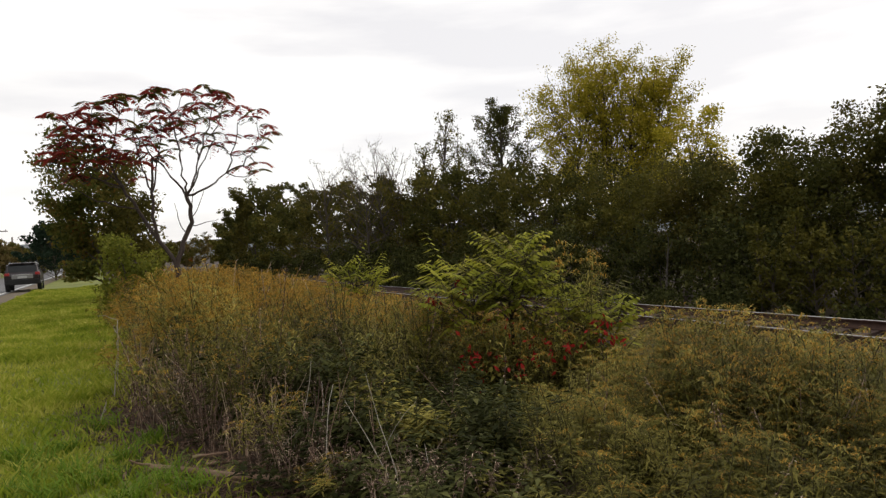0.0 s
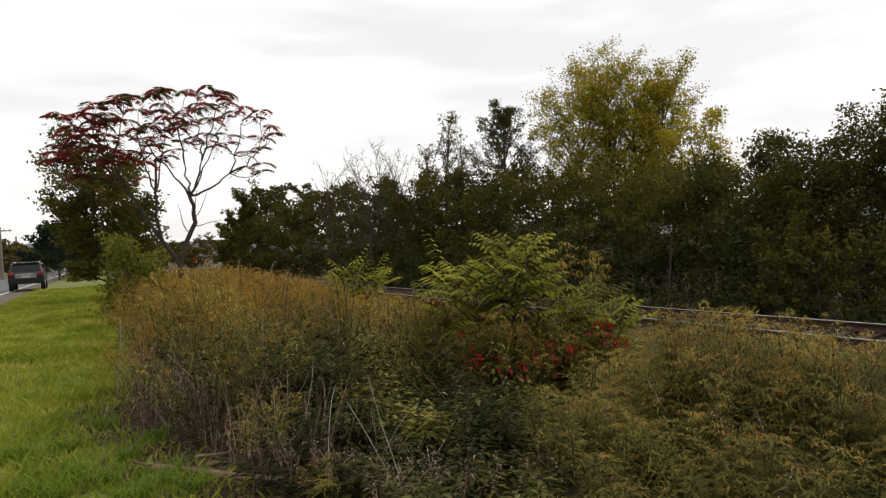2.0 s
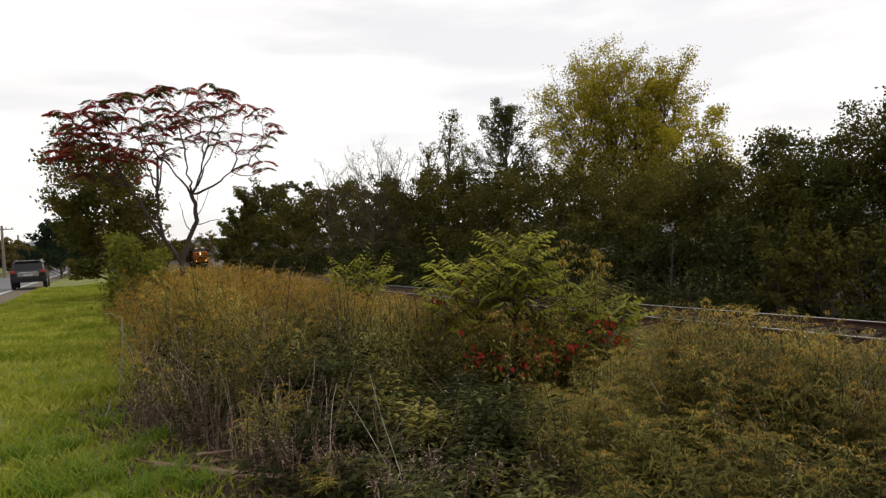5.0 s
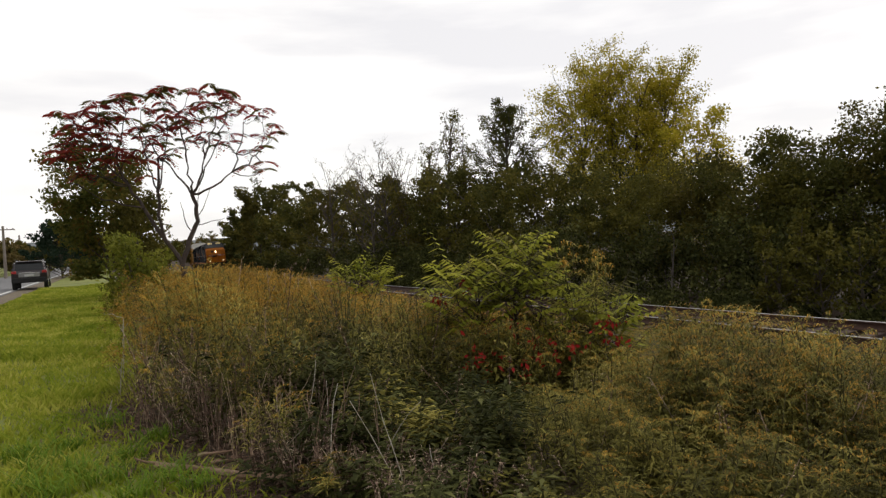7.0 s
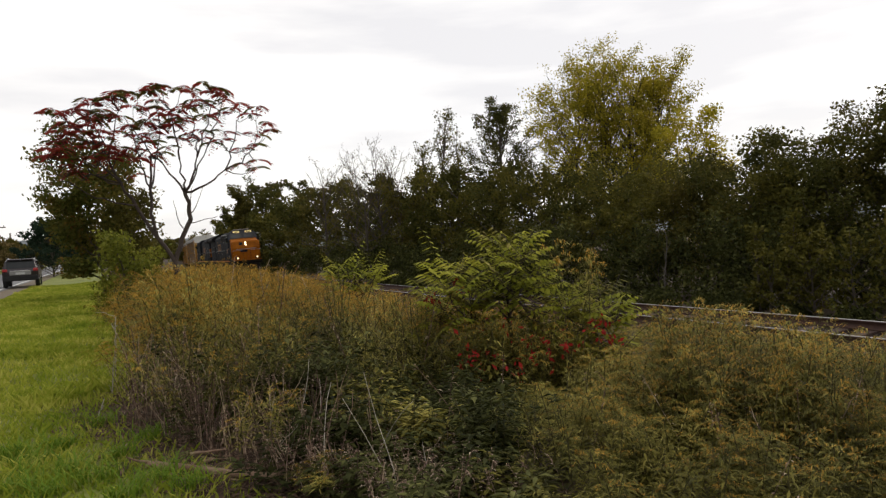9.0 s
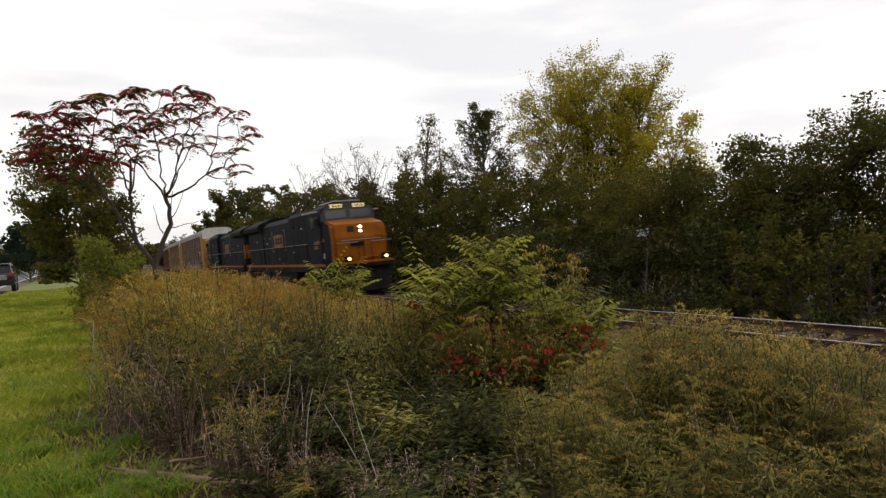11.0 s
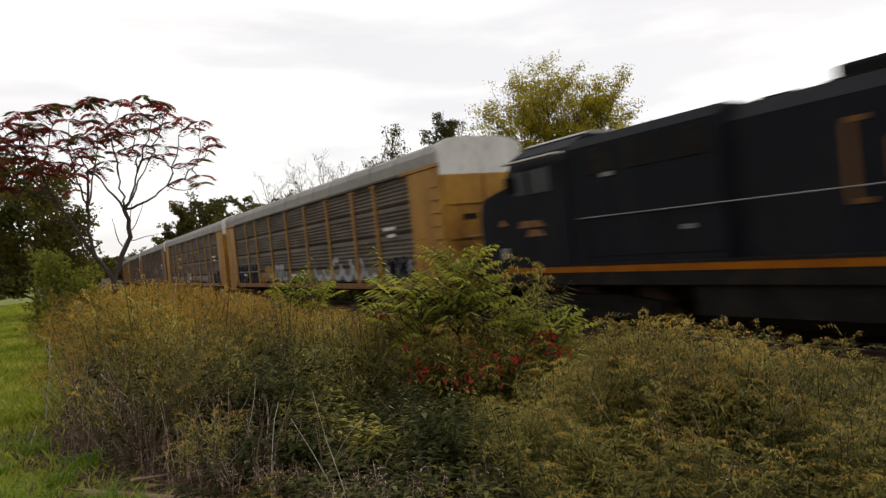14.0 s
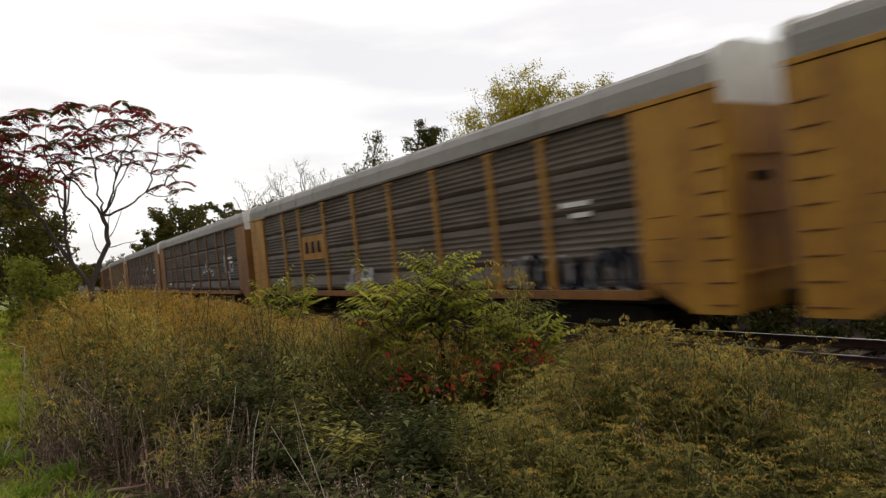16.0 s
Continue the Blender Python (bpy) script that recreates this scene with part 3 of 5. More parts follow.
def sumac(name, az, r, seed, stems, limbs, ends, mats, label, fl, tuft, size, drop, category="tree", rise=0.3, width=0.3):
    """A sumac facing the given bearing: stems and limbs as paths, twigs to each end, and a tuft of pinnate leaves there."""
    rng = np.random.default_rng(seed)
    paths, nodes = [], []
    for path, r0, r1 in stems:
        P = np.array(path, float)
        fine = []
        for i in range(len(P) - 1):
            for k in range(3):
                fine.append(P[i] + (P[i + 1] - P[i]) * k / 3 + rng.normal(size=3) * 0.014 * (1 if i + k else 0))
        fine.append(P[-1])
        paths.append([(p, r0 + (r1 - r0) * i / (len(fine) - 1)) for i, p in enumerate(fine)])
    for start, end, r0 in limbs:
        a, b = np.array(start, float), np.array(end, float)
        path = []
        for i in range(7):
            t = i / 6
            p = a + (b - a) * t + np.array([0, 0, -0.10 * math.sin(math.pi * t)]) * np.linalg.norm(b - a) + rng.normal(size=3) * 0.035 * math.sin(math.pi * t)
            path.append((p, r0 * (1 - 0.55 * t)))
            if i > 1:
                nodes.append((p, r0 * (1 - 0.55 * t)))
        paths.append(path)
    V, ribs = [], []
    N = np.array([p for p, _ in nodes])
    for e in ends:
        e = np.array(e, float)
        d = np.linalg.norm((N - e) * np.array([1, 1, 0.8]), axis=1) + np.where(N[:, 2] > e[2] + 0.05, 0.6, 0)
        k = int(d.argmin())
        a, ra = nodes[k]
        path = []
        for i in range(5):
            t = i / 4
            p = a + (e - a) * t + np.array([0, 0, -0.16 * math.sin(math.pi * t)]) * np.linalg.norm(e - a) + rng.normal(size=3) * 0.02 * math.sin(math.pi * t)
            path.append((p, max(0.005, min(ra, 0.02) * (1 - 0.6 * t))))
        paths.append(path)
        a0 = rng.uniform(0, 6.28)
        for i in range(tuft):
            v, rib = frond(rng, e, a0 + i * 6.28 / tuft + rng.uniform(-0.3, 0.3), fl * rng.uniform(0.65, 1.15), rng.uniform(*drop), 8, size, width, rise=rise * rng.uniform(0.5, 1.4))
            V += v
            ribs.append(rib)
    thing = empty(name, pose(*at(az, r), rz=-az), label, category)
    V = np.array(V)
    tv, tf = tubes(paths, 7)
    share("trunk", raw_mesh("trunk", tv, tf, ["sumac_bark"], None, True), thing)
    n = len(V) // 4
    mi = (np.arange(n) // 15) * 7 % 11 % len(mats)
    tagged(share("crown", raw_mesh("crown", V, np.arange(4 * n).reshape(n, 4), mats, mi), thing), kind="stuff")
    rv, rf = tubes(ribs, 3)
    tagged(share("leaf_stalk", raw_mesh("leaf_stalk", rv, rf, ["sumac_bark"]), thing), kind="stuff")
    return thing


def sumac_tree():
    rng = random.Random(14)
    stems = [([(0, 0, -0.2), (0.0, 0, 0.8), (0.02, 0, 1.45)], 0.068, 0.06),
             ([(0.02, 0, 1.45), (0.16, 0.02, 1.9), (0.33, 0.0, 2.28), (0.33, 0.0, 2.5), (0.26, 0.02, 2.8)], 0.05, 0.036),
             ([(0.02, 0, 1.45), (-0.26, 0.03, 1.92), (-0.6, 0.05, 2.57), (-0.86, 0.08, 3.0), (-1.06, 0.1, 3.5)], 0.042, 0.022),
             ([(-0.26, 0.03, 1.92), (-0.36, -0.05, 2.4), (-0.33, -0.08, 2.87), (-0.30, -0.1, 3.5)], 0.034, 0.02)]
    A, B, C = (0.26, 0.02, 2.8), (-0.86, 0.08, 3.0), (-0.33, -0.08, 2.87)
    limbs = [(A, (-0.11, 0.2, 3.4), 0.026), ((-0.11, 0.2, 3.4), (-0.6, 0.4, 4.1), 0.02), (A, (0.2, -0.3, 3.4), 0.024), ((0.2, -0.3, 3.4), (0.1, -0.5, 4.3), 0.018),
             (A, (0.53, 0.1, 3.5), 0.028), ((0.53, 0.1, 3.5), (0.86, 0.2, 4.55), 0.02), ((0.53, 0.1, 3.5), (0.5, 0.6, 4.4), 0.018), (A, (1.02, -0.2, 3.2), 0.026), ((1.02, -0.2, 3.2), (1.6, -0.1, 3.65), 0.02), ((1.02, -0.2, 3.2), (1.25, -0.6, 4.1), 0.016),
             (A, (0.7, -0.6, 3.6), 0.02), ((0.7, -0.6, 3.6), (1.0, -0.7, 4.4), 0.015), (B, (-1.3, -0.4, 3.9), 0.02), (B, (-1.8, 0.3, 3.7), 0.02), (C, (-0.6, -0.5, 4.0), 0.018), (C, (-0.1, 0.4, 4.2), 0.018),
             ((-0.6, 0.05, 2.57), (-1.6, -0.2, 2.95), 0.018), ((-1.6, -0.2, 2.95), (-2.0, -0.2, 3.4), 0.012), ((-1.06, 0.1, 3.5), (-1.3, 0.5, 4.3), 0.016), ((-1.06, 0.1, 3.5), (-0.8, -0.3, 4.3), 0.016)]
    top = [(-2.35, 4.2), (-1.5, 4.55), (-0.54, 4.86), (0.2, 4.8), (0.93, 4.98), (1.61, 4.6), (2.1, 3.85)]
    low = [(-2.35, 3.5), (-1.6, 3.2), (-0.5, 3.3), (0.15, 3.7), (1.1, 3.2), (1.7, 3.15), (2.1, 3.6)]
    ends = []
    while len(ends) < 136:
        u, v = rng.uniform(-2.1, 1.95), rng.uniform(-1.1, 1.1)
        if ((u + 0.1) / 2.2) ** 2 + (v / 1.25) ** 2 > 1:
            continue
        z1 = float(np.interp(u, [q[0] for q in top], [q[1] for q in top])) - 0.3 * v * v
        z0 = float(np.interp(u, [q[0] for q in low], [q[1] for q in low]))
        share_left = 1.0 if u < -0.6 else 0.62
        if rng.random() < share_left:
            ends.append((u, v, z1 - (z1 - z0) * rng.random() ** (1.15 if u < -0.6 else 1.9)))
    sumac("sumac_tree", 5.3, 14, 4, stems, limbs, ends, ["sumac_red", "sumac_red", "rust_leaf", "sumac_red", "olive_leaf"], "crooked sumac tree with sparse dark red leaves", 0.33, 3, 0.115, (0.3, 1.1), "tree", 0.3, 0.42)
    bare = empty("dead_branch", pose(*at(5.3, 14), rz=-5.3), "bare curling dead twigs on the sumac trunk", "branch")
    g = np.random.default_rng(6)
    for a, b in (((0.31, 0, 2.2), (0.92, 0.05, 2.5)), ((0.31, 0, 2.35), (0.85, -0.1, 2.7)), ((0.2, 0, 2.1), (-0.15, -0.1, 2.6)), ((0.3, 0, 2.5), (0.5, -0.1, 2.9))):
        d = np.array(b) - np.array(a)
        V, F = tubes([branch(g, a, d, np.linalg.norm(d), 0.011, 0.004, 0.16, 0.03, 6)], 5)
        share("twig", raw_mesh("twig", V, F, ["sumac_bark"], None, True), bare)


def sumac_shrubs():
    rng = random.Random(15)
    prof = [(-0.9, 1.05), (-0.75, 1.38), (-0.45, 1.36), (-0.3, 1.1), (-0.05, 1.66), (0.15, 1.58), (0.35, 1.2), (0.6, 1.0), (0.95, 1.0), (1.2, 0.75)]
    ends = []
    while len(ends) < 74:
        u, v = rng.uniform(-0.85, 1.15), rng.uniform(-0.6, 0.6)
        zt = float(np.interp(u, [p[0] for p in prof], [p[1] for p in prof]))
        z = zt + 0.02 - abs(rng.gauss(0, 0.5))
        if z > 0.35:
            ends.append((u, v, z))
    stems = [([(0, 0, -0.2), (0.02, 0, 0.6), (-0.02, 0, 1.2)], 0.028, 0.018), ([(0, 0, -0.1), (-0.3, 0.1, 0.6), (-0.55, 0.05, 1.0)], 0.02, 0.012), ([(0.1, 0, -0.1), (0.4, 0.1, 0.5), (0.75, -0.05, 0.8)], 0.02, 0.012)]
    limbs = [((0, 0, 0.8), (0.05, 0.2, 1.5), 0.014), ((0, 0, 0.8), (-0.15, -0.2, 1.35), 0.013), ((-0.3, 0.1, 0.6), (-0.6, 0.0, 1.3), 0.012), ((-0.3, 0.1, 0.6), (-0.4, -0.3, 0.9), 0.012), ((0.4, 0.1, 0.5), (0.9, 0.2, 0.9), 0.012), ((0.4, 0.1, 0.5), (0.6, -0.3, 0.9), 0.012), ((0, 0, 0.4), (0.3, -0.3, 1.0), 0.012)]
    sumac("sumac_shrub", 32.4, 7.6, 9, stems, limbs, ends, ["sumac_green", "sumac_green", "weed"], "young green sumac shrub rising out of the weeds", 0.50, 5, 0.115, (0.25, 0.75), "shrub", 1.05, 0.34)
    ends = [(rng.uniform(-0.45, 0.4), rng.uniform(-0.3, 0.3), rng.uniform(0.85, 1.3)) for _ in range(12)]
    sumac("sumac_shrub", 19.6, 11.5, 10, stems[:1], limbs[:2], ends, ["sumac_green"], "small green sumac sapling among goldenrod", 0.46, 5, 0.11, (0.25, 0.7), "shrub", 1.1, 0.34)


def dead_twigs():
    """Bleached dead twigs and a bent straw at the verge's edge."""
    rng = np.random.default_rng(91)
    for az, r, h, n in ((0.5, 9.4, 0.95, 6), (0.3, 8.8, 0.6, 4), (-0.9, 7.4, 0.3, 2)):
        t = empty("dead_twig", pose(*at(az, r)), "bleached dead twigs standing at the verge's edge", "twigs", "bleached twigs")
        stem = branch(rng, (0, 0, -0.05), (0.1, 0, 1), h, 0.007, 0.004, 0.06)
        V, F = tubes([stem], 5)
        share("stem", raw_mesh("stem", V, F, ["bleached"], None, True), t)
        for i in range(n):
            V, F = tubes([branch(rng, stem[int(rng.integers(1, 6))][0], spread_way(rng, rng.uniform(0, 6.28), rng.uniform(0.5, 1.4)), h * rng.uniform(0.12, 0.28), 0.004, 0.0015, 0.25)], 4)
            share("twig", raw_mesh("twig", V, F, ["bleached"], None, True), t)


def red_vines():
    """Scarlet creeper sprays in the weeds."""
    rng = np.random.default_rng(77)
    for az, el, r, n, w in ((25.9, -5.2, 8.6, 26, 0.05), (28.0, -4.3, 8.6, 16, 0.08), (39.9, -7.7, 8.0, 26, 0.07), (36.8, -9.4, 7.6, 20, 0.10), (28.6, -10.2, 7.4, 26, 0.11), (32.0, -10.8, 7.4, 24, 0.13), (34.6, -10.0, 7.6, 26, 0.15), (31.0, -8.6, 7.8, 18, 0.2), (40.4, -9.2, 7.8, 14, 0.05)):
        a, r = radians(az), r * 0.84
        x, y, z = r * math.sin(a), r * math.cos(a), 1.6 + r * math.tan(radians(el))
        g = ground_z(x, y)
        t = empty("creeper", pose(x, y, g), "spray of scarlet creeper leaves among the weeds", "creeper", "scarlet creepers")
        c = rng.normal(size=(n, 3)) * np.array([w, w, w * 0.6]) + np.array([0, 0, z - g])
        V, F = leaves(rng, c, 0.062, 0.45, 0.7)
        tagged(share("leaf_spray", raw_mesh("leaf_spray", V, F, ["red"]), t), kind="stuff")
        V, F = tubes([branch(rng, (0, 0, -0.05), (0.05, 0, 1), z - g + 0.05, 0.006, 0.003, 0.04)], 5)
        share("vine_stem", raw_mesh("vine_stem", V, F, ["stem"]), t)


def build_near_trees():
    sumac_tree()
    sumac_shrubs()
    red_vines()
    dead_twigs()
    b = at(0.3, 31)
    tree("verge_tree", b, high(31, 10.2) - b[2], 4.9, "rust_leaf", "olive and rust leaved tree at the edge of the verge", 61, n_leaf=17000, leaf=0.15, bole=0.2, limbs=20, clump=0.55, top=0.45, taper=0.35)
    b = at(2.6, 30)
    tree("verge_tree", b, high(30, 5.8) - b[2], 3.2, "olive_leaf", "olive leaved small tree beside the larger one", 62, n_leaf=7000, leaf=0.14, bole=0.05, limbs=16, clump=0.6)
    b = at(2.2, 22)
    tree("verge_bush", b, high(22, 2.2) - b[2], 2.3, "verge_leaf", "bright green bush under the verge tree", 63, n_leaf=3500, leaf=0.11, bole=0.05, limbs=12, clump=0.6, category="bush")
    for i, (az, el, r, w) in enumerate(((-3.0, 3.2, 75, 6.0), (-1.8, 2.9, 82, 6), (-4.1, 1.9, 120, 5))):
        b = at(az, r)
        tree("spruce_tree", b, high(r, el) - b[2], w, "needle", "dark spruce tree beside the road", 70 + i, n_leaf=6500, sides=3, leaf=0.27, bole=0.05, limbs=44, clump=0.35, top=0.0, taper=0.72, group="spruces beside the road")
    for i, (az, el, r, w) in enumerate(((-5.3, 1.7, 118, 9), (-6.9, 1.9, 112, 10), (-3.5, 1.5, 135, 9), (-1.2, 1.9, 96, 6), (0.6, 1.8, 94, 6), (-4.6, 1.3, 140, 10), (-6.0, 1.6, 150, 10), (-7.4, 1.8, 150, 12), (-9, 2, 150, 12), (5.2, 1.4, 170, 9), (6.6, 1.6, 190, 10), (4.2, 1.2, 150, 8), (7.6, 1.9, 230, 12))):
        b = at(az, r)
        tree("roadside_tree", b, high(r, el) - b[2], w, ("olive_leaf", "tan_leaf", "mid_leaf")[i % 3], "olive roadside tree in the distance", 80 + i, n_leaf=2800, sides=3, leaf=0.5, bole=0.05, limbs=16, clump=0.6, group="distant roadside trees")


build_near_trees()


# ---- weeds ----
CREST = [(-5, -0.9), (0, -0.9), (8.7, -0.7), (17.6, -2.8), (22.7, -3.9), (25, -5.0), (28, -5.3), (33, -5.6), (36, -7.2), (39, -9.4), (43.5, -9.9), (45.2, -7.8), (46.6, -7.0), (48.5, -8.9), (50.5, -8.0), (52, -9.2), (55.5, -8.5), (57.7, -9.3), (62, -9.7), (75, -10.4)]


def weed_top(x, y):
    """Height of the weeds' tops: they rise from the verge's edge, and sink towards the cutting beside the track."""
    r = math.hypot(x, y)
    az = math.degrees(math.atan2(x, y))
    left = min(1.5, 0.45 + 0.27 * max(0.0, r - 4.2))
    right = 0.44 + 0.075 * (r - 3.5)
    k = smooth(14, 38, az)
    el = float(np.interp(az, [c[0] for c in CREST], [c[1] for c in CREST]))
    return min(left * (1 - k) + right * k, 1.6 + r * math.tan(radians(el)))


def weed_here(x, y):
    """Whether the bank of weeds covers this spot: right of the verge's edge, short of the track."""
    edge = 0.1 if y > 7.2 else 0.1 + (7.2 - y) * 0.33
    if x < edge + 0.25 * noise.noise(Vector((x, y * 0.7, 9))):
        return False
    if math.hypot(x, y) < 2.3:
        return False
    off = x - (track_x(y) - TRACK_X)
    return off < 8.6 and (y > 1.0 or x > 2.0)


def template(rng, kind):
    """One plant of unit height: arrays of quads and their material (0 stem, 1 leaf, 2 plume)."""
    V, mi = [], []

    def quad(a, b, c, d, m):
        V.extend([a, b, c, d])
        mi.append(m)

    bend = rng.normal(size=2) * 0.10

    def stem(t):
        return np.array([bend[0] * t * t, bend[1] * t * t, t])

    w = 0.0038
    for i in range(3):
        a, b = stem(i / 3), stem((i + 1) / 3)
        for d in (np.array([w, 0, 0]), np.array([0, w, 0])):
            quad(a - d, a + d, b + d * 0.7, b - d * 0.7, 0)

    def leaf(p, az, ln, wd, dz, m):
        d = np.array([math.cos(az), math.sin(az), dz])
        d /= np.linalg.norm(d)
        s = np.array([-math.sin(az), math.cos(az), 0]) * wd / 2
        mid = p + d * ln * 0.45 + np.array([0, 0, 0.012])
        quad(p, mid + s, p + d * ln + np.array([0, 0, -ln * 0.3]), mid - s, m)

    if kind in ("goldenrod", "legged", "amber"):
        low = 0.5 if kind == "legged" else 0.16
        n = 36
        for i in range(n):
            t = low + (0.95 - low) * i / n
            leaf(stem(t), i * 2.4 + rng.uniform(-0.4, 0.4), rng.uniform(0.10, 0.19) * (1.25 - 0.5 * t), 0.019, rng.uniform(-0.3, 0.6), 1)
        # side sprays and the nodding panicle: thin arching branchlets feathered with fine spikes
        tilt = rng.uniform(0, 6.28)
        nod = np.array([math.cos(tilt), math.sin(tilt), 0]) * 0.10
        for i in range(9):
            t = (0.66 if kind == "legged" else 0.58) + 0.42 * i / 9
            az = tilt + i * 2.4 + rng.uniform(-0.5, 0.5)
            ln = (1.10 - t) * 0.62 + 0.07
            d = np.array([math.cos(az), math.sin(az), 0])
            for j in range(1, 9):
                u = j / 8
                p = stem(t) + d * ln * u * 0.7 + nod * u * u + np.array([0, 0, ln * (1.25 * u - 0.95 * u * u)])
                for sg in (-1, 1):
                    leaf(p, az + sg * rng.uniform(0.2, 0.7), rng.uniform(0.045, 0.09), 0.0085, rng.uniform(0.1, 0.9), 2 if (kind == "amber" and rng.uniform() < 0.85) or (t > 0.80 and rng.uniform() < 0.18 + 0.42 * u) else 1)
    elif kind == "far":
        for i in range(22):
            t = 0.3 + 0.6 * i / 22
            leaf(stem(t), i * 2.4, rng.uniform(0.09, 0.16), 0.035, rng.uniform(-0.2, 0.6), 1)
        for i in range(34):
            t = rng.uniform(0.74, 1.03)
            az, rr = rng.uniform(0, 6.28), (1.08 - t) * 0.4 * rng.uniform(0, 1)
            leaf(stem(t) + np.array([math.cos(az) * rr, math.sin(az) * rr, 0]), az, rng.uniform(0.05, 0.11), 0.016, rng.uniform(-0.2, 1.2), 2 if rng.uniform() < 0.8 else 1)
    elif kind == "narrow":
        for i in range(60):
            t = 0.15 + 0.85 * i / 60
            ln = rng.uniform(0.09, 0.17) * (1.2 - 0.5 * t)
            r = rng.uniform(0, 0.12) * (1 - 0.6 * t)
            az = i * 2.4 + rng.uniform(-0.5, 0.5)
            leaf(stem(t) + np.array([math.cos(az) * r, math.sin(az) * r, 0]), az, ln, ln * rng.uniform(0.09, 0.16), rng.uniform(-0.3, 0.8), 1)
    elif kind == "leafy":
        for i in range(46):
            t = 0.12 + 0.88 * i / 46
            ln = rng.uniform(0.09, 0.17) * (1.2 - 0.45 * t)
            r = rng.uniform(0, 0.17) * (1 - 0.5 * t)
            az = rng.uniform(0, 6.28)
            p = stem(t) + np.array([math.cos(az) * r, math.sin(az) * r, 0])
            leaf(p, az + rng.uniform(-0.6, 0.6), ln, ln * rng.uniform(0.28, 0.45), rng.uniform(-0.35, 0.4), 1)
    else:  # a dry stalk with a spent head
        for i in range(6):
            leaf(stem(0.3 + 0.1 * i), rng.uniform(0, 6.28), rng.uniform(0.04, 0.09), 0.010, rng.uniform(-0.8, 0.2), 0)
        for i in range(7):
            az, t = rng.uniform(0, 6.28), rng.uniform(0.75, 1.0)
            leaf(stem(t), az, rng.uniform(0.03, 0.09), 0.008, rng.uniform(0.3, 1.2), 0)
    return np.array(V), np.array(mi)


def scatter(name, spots, kinds, mats, label, category, seed, lean=0.12):
    """Many plants in one mesh. Spots: x, y, z, height, and where given the lean in x and y."""
    rng = np.random.default_rng(seed)
    temps = [template(rng, k) for k in kinds for _ in range(5)]
    spots = np.array(spots)
    which = rng.integers(0, len(temps), len(spots))
    VV, MM = [], []
    for k, (tv, tm) in enumerate(temps):
        s = spots[which == k]
        if not len(s):
            continue
        a = rng.uniform(0, 2 * np.pi, len(s))
        c, d = np.cos(a), np.sin(a)
        h = s[:, 3]
        wid = 0.55 + 0.45 * h
        X = (tv[None, :, 0] * c[:, None] - tv[None, :, 1] * d[:, None]) * wid[:, None]
        Y = (tv[None, :, 0] * d[:, None] + tv[None, :, 1] * c[:, None]) * wid[:, None]
        Z = tv[None, :, 2] * h[:, None]
        lx, ly = rng.normal(size=(2, len(s), 1)) * lean + (s[:, 4:6].T[:, :, None] if s.shape[1] > 4 else 0)
        VV.append(np.stack([X + s[:, :1] + lx * Z, Y + s[:, 1:2] + ly * Z, Z + s[:, 2:3]], -1).reshape(-1, 3))
        MM.append(np.tile(tm, len(s)))
    V = np.concatenate(VV)
    ob = new(name, raw_mesh(name, V, np.arange(len(V)).reshape(-1, 4), mats, np.concatenate(MM)))
    return tagged(ob, label, category, kind="stuff")


